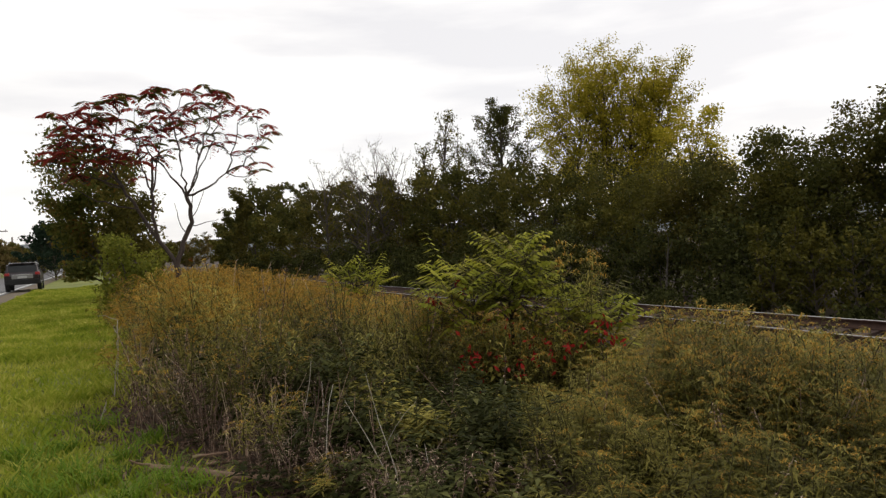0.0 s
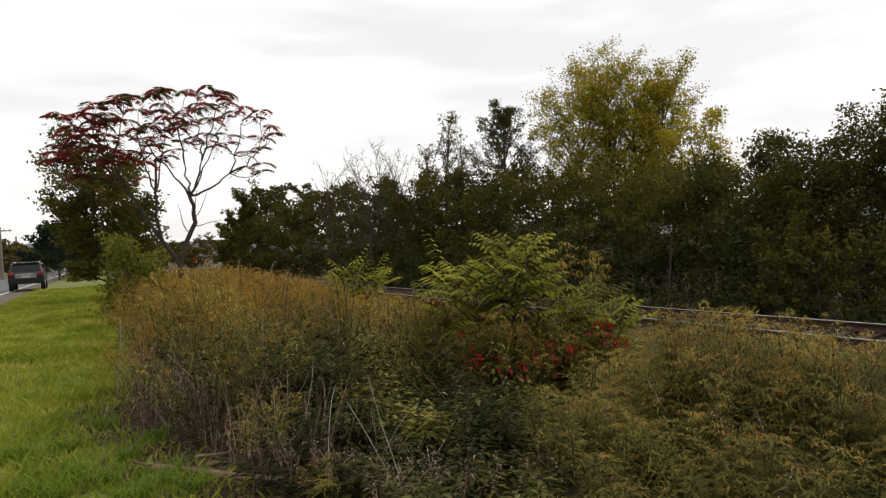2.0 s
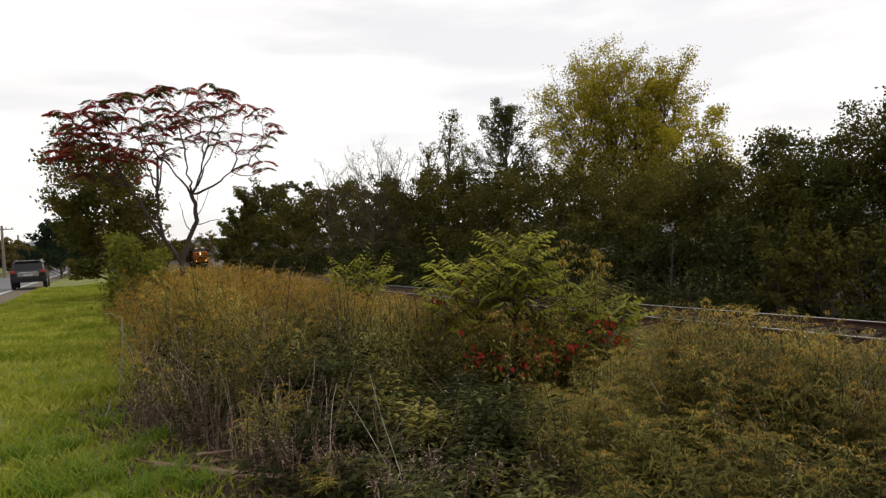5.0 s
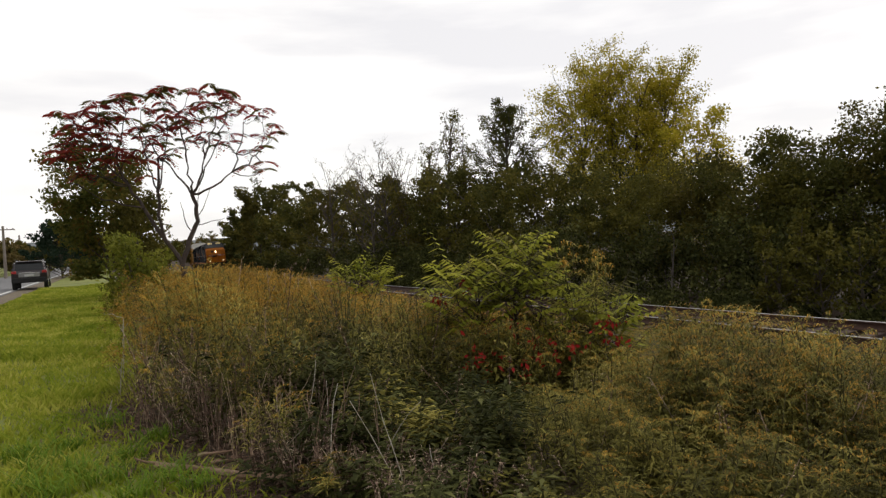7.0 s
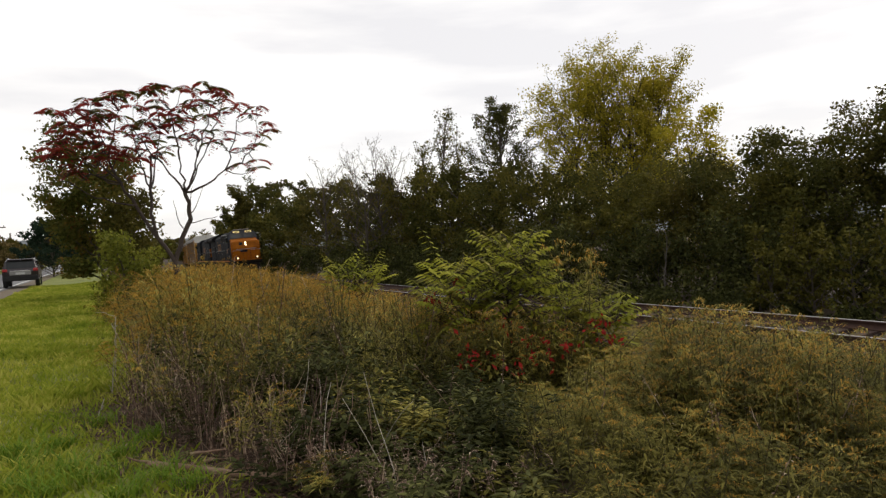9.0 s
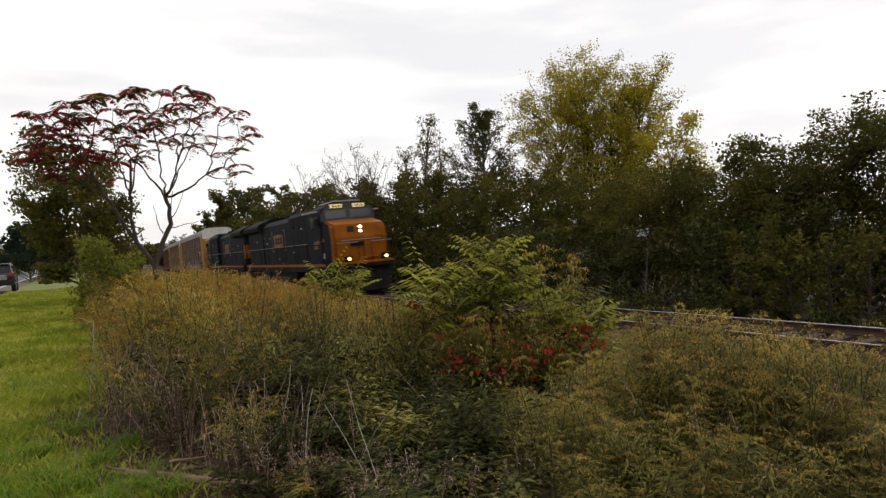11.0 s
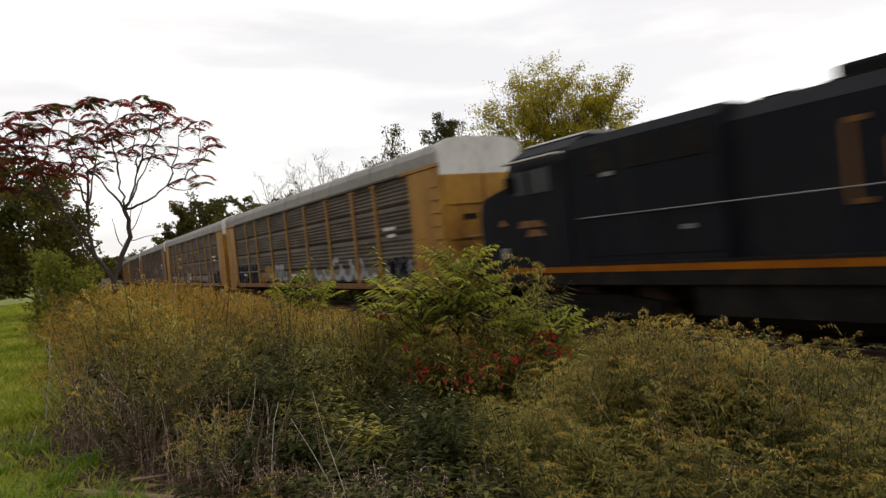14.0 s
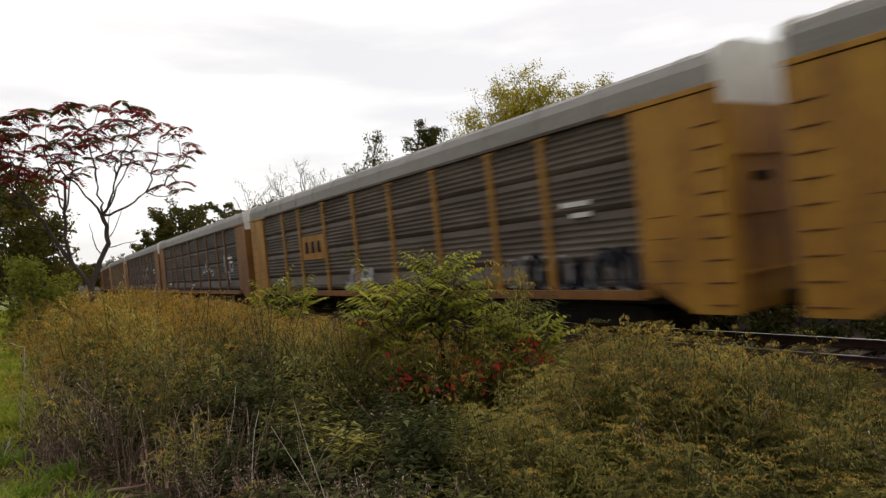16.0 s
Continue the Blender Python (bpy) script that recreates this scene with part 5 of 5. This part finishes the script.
    # handrails
    for s in (-1, 1):
        part("handrail", rod((s * 1.5, -6.0, 2.62), (s * 1.5, 10.3, 2.62), 0.013), "handrail", t, "pale handrail")
        for k in range(8):
            y = -5.8 + k * 2.25
            part("handrail_post", rod((s * 1.5, y, 1.58), (s * 1.5, y, 2.62), 0.014, n=6), "black", t)
        for y0, y1 in ((-10.0, -9.2), (10.0, 10.7)):
            for k in range(4):
                part("step", box(min(s * 1.1, s * 1.55), max(s * 1.1, s * 1.55), y0, y1, 0.40 + 0.3 * k, 0.44 + 0.3 * k), "black", t)
    # lights and pilot at both ends
    for e in (-1, 1):
        part("pilot", prism([(e * 10.3, 1.3), (e * 10.5, 1.0), (e * 10.75, 0.16), (e * 10.3, 0.16)], "x", -1.2, 1.2), "black", t)
        part("anticlimber", box(-1.35, 1.35, e * 10.5 - 0.3, e * 10.5 + 0.3, 1.30, 1.47, 0.03), "black", t)
        part("end_stripe", box(-1.36, 1.36, e * 10.5 - 0.31, e * 10.5 + 0.31, 1.472, 1.56, 0.01), "orange", t)
        part("coupler", box(-0.15, 0.15, min(e * 10.6, e * 11.15), max(e * 10.6, e * 11.15), 0.72, 1.02, 0.04), "black", t)
    for s in (-1, 1):
        part("ditch_light_case", box(s * 0.95 - 0.16, s * 0.95 + 0.16, -10.9, -10.6, 1.58, 1.88, 0.03), "black", t)
        part("ditch_light", rod((s * 0.95, -10.93, 1.73), (s * 0.95, -10.9, 1.73), 0.078, n=16), "ditch" if lit else "glass", t, "lit ditch light" if lit else "unlit ditch light")
    bm = prism([(-1.42, 1.1), (-1.42, 0.55), (-1.15, 0.32), (1.15, 0.32), (1.42, 0.55), (1.42, 1.1)], "y", -3.1, 3.1)
    part("fuel_tank", bm, "black", t)
    for s in (-1, 1):
        part("air_reservoir", rod((s * 1.25, 3.4, 0.95), (s * 1.25, 5.0, 0.95), 0.2, n=14), "black", t)
    bogie(t, -6.7, 3, 1.98)
    bogie(t, 6.7, 3, 1.98)
    return t


def autorack(label, panel, yellow):
    """A closed two-deck motor-car wagon: ribbed galvanised sides between posts, yellow ends, pale roof."""
    t = empty("autorack_wagon", Matrix.Identity(4), label, "rail wagon", "autorack wagons of the train")
    G, E, X = 11.72, 13.75, 1.5
    part("deck_frame", box(-1.35, 1.35, -E, E, 0.86, 1.16, 0.02), "black", t)
    # side panels: one ribbed sheet a bay
    z0, z1 = 1.22, 4.70
    prof, z = [], z0
    levels = [z0, 1.74, 2.80, 3.76, z1]
    for zb, ze in zip(levels, levels[1:]):
        bh = ze - zb
        prof += [(0.0, zb), (-0.05, zb + 0.012), (-0.05, zb + 0.035), (0.0, zb + 0.045)]
        for r in range(6 if bh > 0.6 else 2):
            zz = zb + bh * 0.12 + r * bh * 0.14
            prof += [(0.0, zz), (0.032, zz + 0.02), (0.032, zz + 0.05), (0.0, zz + 0.07)]
    prof.append((0.0, z1))
    posts = [-9.0, -6.95, -4.2, -1.4, 1.4, 4.2, 6.95, 9.0]
    edges = [-G] + posts + [G]
    n = len(prof)
    for s in (-1, 1):
        F = [(j, j + 1, n + j + 1, n + j) if s > 0 else (j, n + j, n + j + 1, j + 1) for j in range(n - 1)]
        for ya, yb in zip(edges, edges[1:]):
            V = [(s * (X - 0.045 + p), y, q) for y in (ya, yb) for p, q in prof]
            share("side_panel", raw_mesh("side_panel", V, F, [panel]), t)
        post = box(s * X - 0.035, s * X + 0.035, -0.10, 0.10, 0.98, 4.66, 0.012)
        box(s * X - 0.04, s * X + 0.05, -0.24, 0.24, 4.60, 4.68, 0.01, post)
        pm = bpy.data.meshes.new("post")
        post.to_mesh(pm)
        post.free()
        pm.materials.append(M[yellow])
        for y in posts:
            share("post", pm, t, Matrix.Translation((0, y, 0)), "yellow side post")
        part("side_sill", box(s * X - 0.10, s * X + 0.03, -G, G, 0.96, 1.16, 0.01), "rust_brown", t, "rust-yellow side sill")
        part("eave", box(s * X - 0.08, s * X + 0.02, -G + 0.5, G - 0.5, 4.70, 4.78, 0.01), panel, t)
        for e in (-1, 1):
            a, b = sorted((e * (G - 0.5), e * E))
            part("end_eave", box(s * X - 0.08, s * X + 0.09, a, b, 4.68, 4.785, 0.01), yellow, t, "yellow eave bracket over the end")
        for e in (-1, 1):
            y0, y1 = sorted((e * G, e * E))
            pan = part("end_panel", prism([(e * G, 1.50), (e * G, 4.66), (e * E, 4.66), (e * E, 0.72), (e * (E - 0.9), 0.72), (e * (G + 0.5), 1.06)], "x", s * X - 0.05, s * X + 0.0), yellow, t, "yellow end panel")
            for off, wide in ((0.10, 0.10), (0.98, 0.05), (1.96, 0.07)):
                yy = e * (G + off)
                part("stiffener", box(s * X - 0.03, s * X + 0.075, yy - wide, yy + wide, 1.0, 4.62, 0.012), yellow, pan)
            for k in range(4):
                part("step_rung", rod((s * (X + 0.05), e * (G + 0.3), 1.3 + 0.42 * k), (s * (X + 0.05), e * (G + 0.85), 1.3 + 0.42 * k), 0.014, n=6), "rust_brown", pan, "rusty step rung")
            part("tie_strip", box(s * X - 0.01, s * X + 0.03, min(e * (G + 0.1), e * E), max(e * (G + 0.1), e * E), 2.9, 2.98, 0.006), "rust_brown", pan)
            part("panel_slot", box(s * X - 0.01, s * X + 0.012, e * (G + 0.75) - 0.28, e * (G + 0.75) + 0.28, 1.86, 1.96), "black", pan)
            part("panel_slot", box(s * X - 0.01, s * X + 0.012, e * (G + 0.75) - 0.28, e * (G + 0.75) + 0.28, 1.66, 1.70), "black", pan)
            for k in range(9):
                part("ladder_rung", rod((s * (X + 0.07), e * (E - 0.55), 0.9 + 0.4 * k), (s * (X + 0.07), e * (E - 0.1), 0.9 + 0.4 * k), 0.02, n=6), "rust_brown", pan, "rusty ladder rung")
    # roof and end gables
    arch = [(-1.56, 4.78), (-1.55, 5.12), (-1.45, 5.32), (-1.18, 5.45), (-0.5, 5.54), (0.0, 5.56), (0.5, 5.54), (1.18, 5.45), (1.45, 5.32), (1.55, 5.12), (1.56, 4.78)]
    bm = prism(arch, "y", -E + 0.1, E - 0.1)
    roof = part("roof", bm, "silver", t, "pale galvanised arched roof")
    for k in range(14):
        y = -12.9 + k * 1.985
        rib = prism([(x * 1.012, z + 0.018) for x, z in arch], "y", y - 0.03, y + 0.03)
        part("roof_rib", rib, "silver", roof)
    for e in (-1, 1):
        a, b = sorted((e * (E - 0.1), e * (E + 0.02)))
        part("end_gable", prism([(-1.52, 4.42), (-1.55, 5.2), (-1.46, 5.38), (-1.2, 5.50), (-0.7, 5.57), (0.7, 5.57), (1.2, 5.50), (1.46, 5.38), (1.55, 5.2), (1.52, 4.42)], "y", a, b), "white_end", t, "off-white gable above the doors")
        for s in (-1, 1):
            d = part("end_door", box(min(s * 0.02, s * 1.45), max(s * 0.02, s * 1.45), min(e * (E - 0.06), e * (E + 0.04)), max(e * (E - 0.06), e * (E + 0.04)), 0.75, 4.42, 0.03), yellow, t, "yellow end door leaf")
            for k in range(3):
                zz = 1.4 + 1.05 * k
                part("door_bar", box(min(s * 0.1, s * 1.35), max(s * 0.1, s * 1.35), e * (E + 0.06) - 0.03, e * (E + 0.06) + 0.03, zz, zz + 0.06, 0.01), yellow, d)
            part("door_vent", box(min(s * 0.35, s * 0.85), max(s * 0.35, s * 0.85), e * (E + 0.05) - 0.02, e * (E + 0.05) + 0.02, 3.05, 3.2), "black", d)
        part("coupler", box(-0.15, 0.15, min(e * 13.6, e * 14.28), max(e * 13.6, e * 14.28), 0.72, 1.02, 0.04), "black", t)
        bogie(t, e * 10.0, 2, 1.78, wheel_r=0.42)
    return t


def placed(s, reach):
    """The pose of a car whose middle is at s along the track."""
    a, b = s - reach, s + reach
    pa, pb = Vector((track_x(a), a, track_z(a))), Vector((track_x(b), b, track_z(b)))
    y = (pb - pa).normalized()
    x = y.cross(Vector((0, 0, 1))).normalized()
    z = x.cross(y)
    c, d = math.cos(BANK), math.sin(BANK)
    xx, zz = x * c - z * d, z * c + x * d
    m = Matrix((xx, y, zz)).transposed().to_4x4()
    return Matrix.Translation((pa + pb) / 2) @ m


def front_at(t):
    """How far along the track the first wagon's leading end is at t seconds."""
    return -2.882 - 19.32 * (t - 15) + 0.00458 * (t - 15) ** 2 / 2


lead = locomotive("lead diesel locomotive, dark blue with orange nose, lights on", "orange", True)
trail = locomotive("trailing dark blue diesel locomotive facing backwards, lights off", "navy", False)
wagons = []
first = autorack("grey ribbed autorack wagon with yellow posts and ends", "zinc", "rust_yellow")
wagons.append(first)
old = autorack("dirty dark grey autorack wagon with rusty brown ends", "dull_zinc", "rust_brown")
wagons += [copy_thing(first, Matrix.Identity(4)), old, copy_thing(old, Matrix.Identity(4)), copy_thing(first, Matrix.Identity(4)), copy_thing(old, Matrix.Identity(4)), copy_thing(first, Matrix.Identity(4)), copy_thing(first, Matrix.Identity(4))]


def tag(wagon, y0, y1, z0, z1, mat, seed, letters, stroke=0.07, name="spray_tag", label="sprayed graffiti strokes"):
    """Loose looping sprayed strokes on a wagon's near side, not lettering."""
    rng = random.Random(seed)
    V, F = [], []
    for k in range(letters):
        c = y0 + (k + 0.5) * (y1 - y0) / letters
        w, h = (y1 - y0) / letters * 0.42, (z1 - z0) / 2 * rng.uniform(0.8, 1.0)
        a0, turn = rng.uniform(0, 6.28), rng.choice((-1, 1)) * rng.uniform(3.6, 6.0)
        pts = [(c + w * math.cos(a0 + turn * i / 14), (z0 + z1) / 2 + h * math.sin(a0 + turn * i / 14)) for i in range(15)]
        if rng.random() < 0.5:
            pts = pts[:9] + [(pts[8][0] + w * 0.15 * i * rng.choice((-1, 1)), pts[8][1] - h * 0.3 * i) for i in range(1, 5)]
        b = len(V)
        for i, (y, z) in enumerate(pts):
            q = pts[min(i + 1, len(pts) - 1)]
            p = pts[max(i - 1, 0)]
            d = Vector((q[0] - p[0], q[1] - p[1]))
            d = d.normalized() if d.length > 0 else Vector((1, 0))
            s = stroke * rng.uniform(0.8, 1.3)
            for e in (-1, 1):
                V.append((-1.492, y - d.y * s * e, max(1.0, z + d.x * s * e)))
        F += [(b + 2 * i, b + 2 * i + 1, b + 2 * i + 3, b + 2 * i + 2) for i in range(len(pts) - 1)]
    share(name, raw_mesh(name, V, F, [mat]), wagon, label=label)


def painted_arches(wagon, y0, y1, z0, z1, n):
    """A row of sprayed dark round-topped shapes with pale rims, not lettering."""
    part("spray_ground", box(-1.4925, -1.4885, y0 - 0.1, y1 + 0.1, z0, z1 - 0.35), "spray_dark", wagon, "sprayed dark ground")
    for k in range(n):
        w = (y1 - y0) / n
        c = y0 + (k + 0.5) * w
        for name, mat, grow, x in (("spray_rim", "spray_white", 0.46, -1.4955), ("spray_fill", "spray_dark", 0.425, -1.5015)):
            r = w * grow
            zt = z1 - w * 0.5
            prof = [(c - r, z0), (c - r, zt)] + [(c - r * math.cos(a * math.pi / 8), zt + r * math.sin(a * math.pi / 8)) for a in range(1, 8)] + [(c + r, zt), (c + r, z0)]
            part(name, prism(prof, "x", x - 0.003, x + 0.003), mat, wagon, "sprayed pale outline" if grow > 0.45 else "sprayed dark shape")
        part("spray_dash", box(-1.507, -1.503, c - w * 0.35, c + w * 0.25, z0 + 0.62, z0 + 0.68), "spray_white", wagon, "pale sprayed dash")


def dress_wagons():
    """What sets single wagons apart: sprayed tags, a yellow sign, pale stencil bars."""
    tag(wagons[0], 2.0, 3.9, 1.3, 2.1, "spray_white", 1, 4, 0.09)
    tag(wagons[0], -8.6, -2.0, 1.3, 2.2, "spray_white", 2, 6, 0.10)
    tag(wagons[0], -11.6, -8.9, 1.25, 1.95, "spray_dark", 16, 5, 0.16)
    tag(wagons[0], -12.6, -8.9, 1.25, 2.0, "spray_white", 17, 5, 0.05)
    painted_arches(wagons[0], 7.2, 11.6, 1.18, 2.34, 7)
    tag(wagons[0], 4.5, 6.7, 1.25, 2.0, "rust_yellow", 4, 5, 0.13)
    tag(wagons[1], -11.5, -8.2, 1.15, 1.95, "spray_dark", 5, 6, 0.14)
    tag(wagons[1], -11.5, -7.2, 1.15, 2.0, "spray_white", 15, 7, 0.022)
    tag(wagons[1], 0.2, 2.6, 1.3, 1.9, "spray_white", 6, 5, 0.09)
    tag(wagons[2], -10.5, -8.0, 2.2, 3.4, "spray_white", 7, 3, 0.07)
    tag(wagons[2], -5.5, -2.5, 2.3, 3.2, "spray_white", 8, 3, 0.06)
    tag(wagons[3], -6.0, -2.0, 2.2, 3.4, "spray_white", 9, 3, 0.06)
    sign = part("route_sign", box(-1.50, -1.486, 4.45, 6.75, 2.45, 3.45, 0.003), "rust_yellow", wagons[1], "yellow sign with dark unlettered shapes")
    for k in range(3):
        part("sign_mark", prism([(4.7 + k * 0.66, 2.72), (5.15 + k * 0.66, 2.72), (5.05 + k * 0.66, 3.2), (4.78 + k * 0.66, 3.2)], "x", -1.508, -1.500), "spray_dark", sign, "dark plain shape")
    for w in wagons:
        for y, z, ln in ((-10.4, 3.0, 0.9), (-10.4, 2.75, 0.6), (-12.6, 2.9, 0.5), (0.4, 1.5, 0.8), (9.6, 1.6, 0.7)):
            part("stencil_bar", box(-1.512, -1.488, y, y + ln, z, z + 0.11), "white_end", w, "pale stencilled bar")


dress_wagons()


def motions():
    """The train rolls in along the curve."""
    times = [i * 0.5 for i in range(33)]
    half = Matrix.Rotation(math.pi, 4, "Z")
    walk(lead, [(t, placed(front_at(t) - 33.45, 6.7)) for t in times])
    walk(trail, [(t, placed(front_at(t) - 11.15, 6.7) @ half) for t in times])
    for k, w in enumerate(wagons):
        walk(w, [(t, placed(front_at(t) + 28.6 * (k + 0.5), 10.0)) for t in times])


# ---- roadside things ----
def build_suv():
    b = Vector((-4.3, 50.0, 0.06))
    t = empty("suv", pose(*b, rz=1.5), "dark parked suv on the road's shoulder, seen from behind", "car")
    side = [(-2.3, 0.45), (-2.36, 0.95), (-2.2, 1.12), (-1.95, 1.66), (-1.6, 1.74), (0.2, 1.74), (0.95, 1.2), (2.1, 1.05), (2.35, 0.8), (2.35, 0.4)]
    bm = prism(side, "x", -0.93, 0.93)
    bmesh.ops.bevel(bm, geom=[e for e in bm.edges if abs(e.verts[0].co.x - e.verts[1].co.x) < 0.01], offset=0.08, segments=3, affect="EDGES")
    for v in bm.verts:
        if v.co.z > 1.0:
            v.co.x *= 1 - 0.24 * (v.co.z - 1.0)
    body = part("body", bm, "suv", t, smooth=False)
    part("rear_window", prism([(-2.19, 1.18), (-2.0, 1.60), (-1.96, 1.60), (-2.14, 1.18)], "x", -0.72, 0.72), "glass", body)
    part("rear_bumper", box(-0.92, 0.92, -2.45, -2.25, 0.42, 0.72, 0.05), "tyre", body)
    part("tailgate_panel", box(-0.55, 0.55, -2.385, -2.34, 0.76, 1.0, 0.02), "handrail", body, "pale grey tailgate panel")
    part("number_plate", box(-0.24, 0.24, -2.40, -2.38, 0.80, 0.93, 0.004), "plate", body)
    part("spoiler", box(-0.66, 0.66, -2.12, -1.75, 1.66, 1.72, 0.02), "suv", body)
    part("chrome_strip", box(-0.5, 0.5, -2.40, -2.34, 1.0, 1.04, 0.01), "chrome", body)
    for s in (-1, 1):
        part("tail_lamp", box(min(s * 0.66, s * 0.92), max(s * 0.66, s * 0.92), -2.38, -2.2, 0.98, 1.14, 0.03), "tail", body, "red tail lamp")
        part("roof_rail", rod((s * 0.72, -1.6, 1.80), (s * 0.72, 0.1, 1.80), 0.025), "tyre", body)
        part("door_mirror", box(min(s * 0.93, s * 1.12), max(s * 0.93, s * 1.12), 0.55, 0.7, 1.12, 1.28, 0.03), "suv", body)
        part("roof_edge", rod((s * 0.66, -1.9, 1.72), (s * 0.66, 0.2, 1.75), 0.03), "chrome", body, "pale roof edge")
        part("side_glass", box(s * 0.83 - 0.03, s * 0.83 + 0.03, -1.6, 0.3, 1.2, 1.58, 0.02), "glass", body)
        for y in (-1.4, 1.45):
            w = part("wheel", rod((s * 0.72, y, 0.36), (s * 0.95, y, 0.36), 0.36, n=24), "tyre", t)
            part("rim", rod((s * 0.94, y, 0.36), (s * 0.965, y, 0.36), 0.22, n=16), "chrome", w)


build_suv()


def build_poles():
    for az, el, r in ((-6.5, 2.8, 95), (-5.55, 2.1, 135), (-4.65, 1.2, 180), (-4.0, 0.8, 230)):
        a = radians(az)
        x, y = r * math.sin(a), r * math.cos(a)
        h = high(r, el)
        t = empty("utility_pole", pose(x, y, 0.0), "weathered wooden utility pole beside the road", "utility pole", "utility poles along the road")
        part("pole", rod((0, 0, -0.3), (0, 0, h), 0.19, 0.13, 10), "pole", t)
        if r > 100:
            continue
        part("crossarm", box(-1.2, 1.2, -0.06, 0.06, h - 0.5, h - 0.38, 0.01), "pole", t)
        for s in (-1.0, -0.4, 0.4, 1.0):
            part("insulator", rod((s, 0, h - 0.38), (s, 0, h - 0.22), 0.05, 0.03, 8), "glass", t)


build_poles()


def build_log():
    t = empty("fallen_log", Matrix.Identity(4), "broken reddish rotting log lying in the grass", "log")
    rng = np.random.default_rng(3)
    pts = [at(2.3, 5.5), at(5.5, 5.25), at(9.0, 5.0), at(12.0, 4.75)]
    path = [(np.array(p) + np.array([0, 0, 0.045]) + rng.normal(size=3) * 0.012, 0.04 - 0.004 * i) for i, p in enumerate(pts)]
    V, F = tubes([path], 9)
    share("stem", raw_mesh("stem", V, F, ["log"], None, True), t)
    for i in range(5):
        p = path[i % 3][0] + np.array([0.1 * i, 0.03, 0.02])
        V, F = tubes([branch(rng, p, (rng.normal(), rng.normal(), 0.25), 0.3, 0.014, 0.006, 0.1)], 6)
        share("twig", raw_mesh("twig", V, F, ["log"], None, True), t)


build_log()


def build_hill():
    bm = bmesh.new()
    n, rows = 60, []
    for i in range(n + 1):
        a = radians(-40 + 100 * i / n)
        h = 34 + 14 * noise.noise(Vector((i * 0.12, 0, 7)))
        rows.append([bm.verts.new((r * math.sin(a), r * math.cos(a), z)) for r, z in ((1250, -3), (1330, h * 0.6), (1450, h))])
    for a, b in zip(rows, rows[1:]):
        for j in range(2):
            bm.faces.new((a[j], b[j], b[j + 1], a[j + 1]))
    tagged(part("hill_backdrop", bm, "hill"), "low wooded hill on the horizon, haze put into its colour", "hill", kind="structure")


build_hill()
motions()
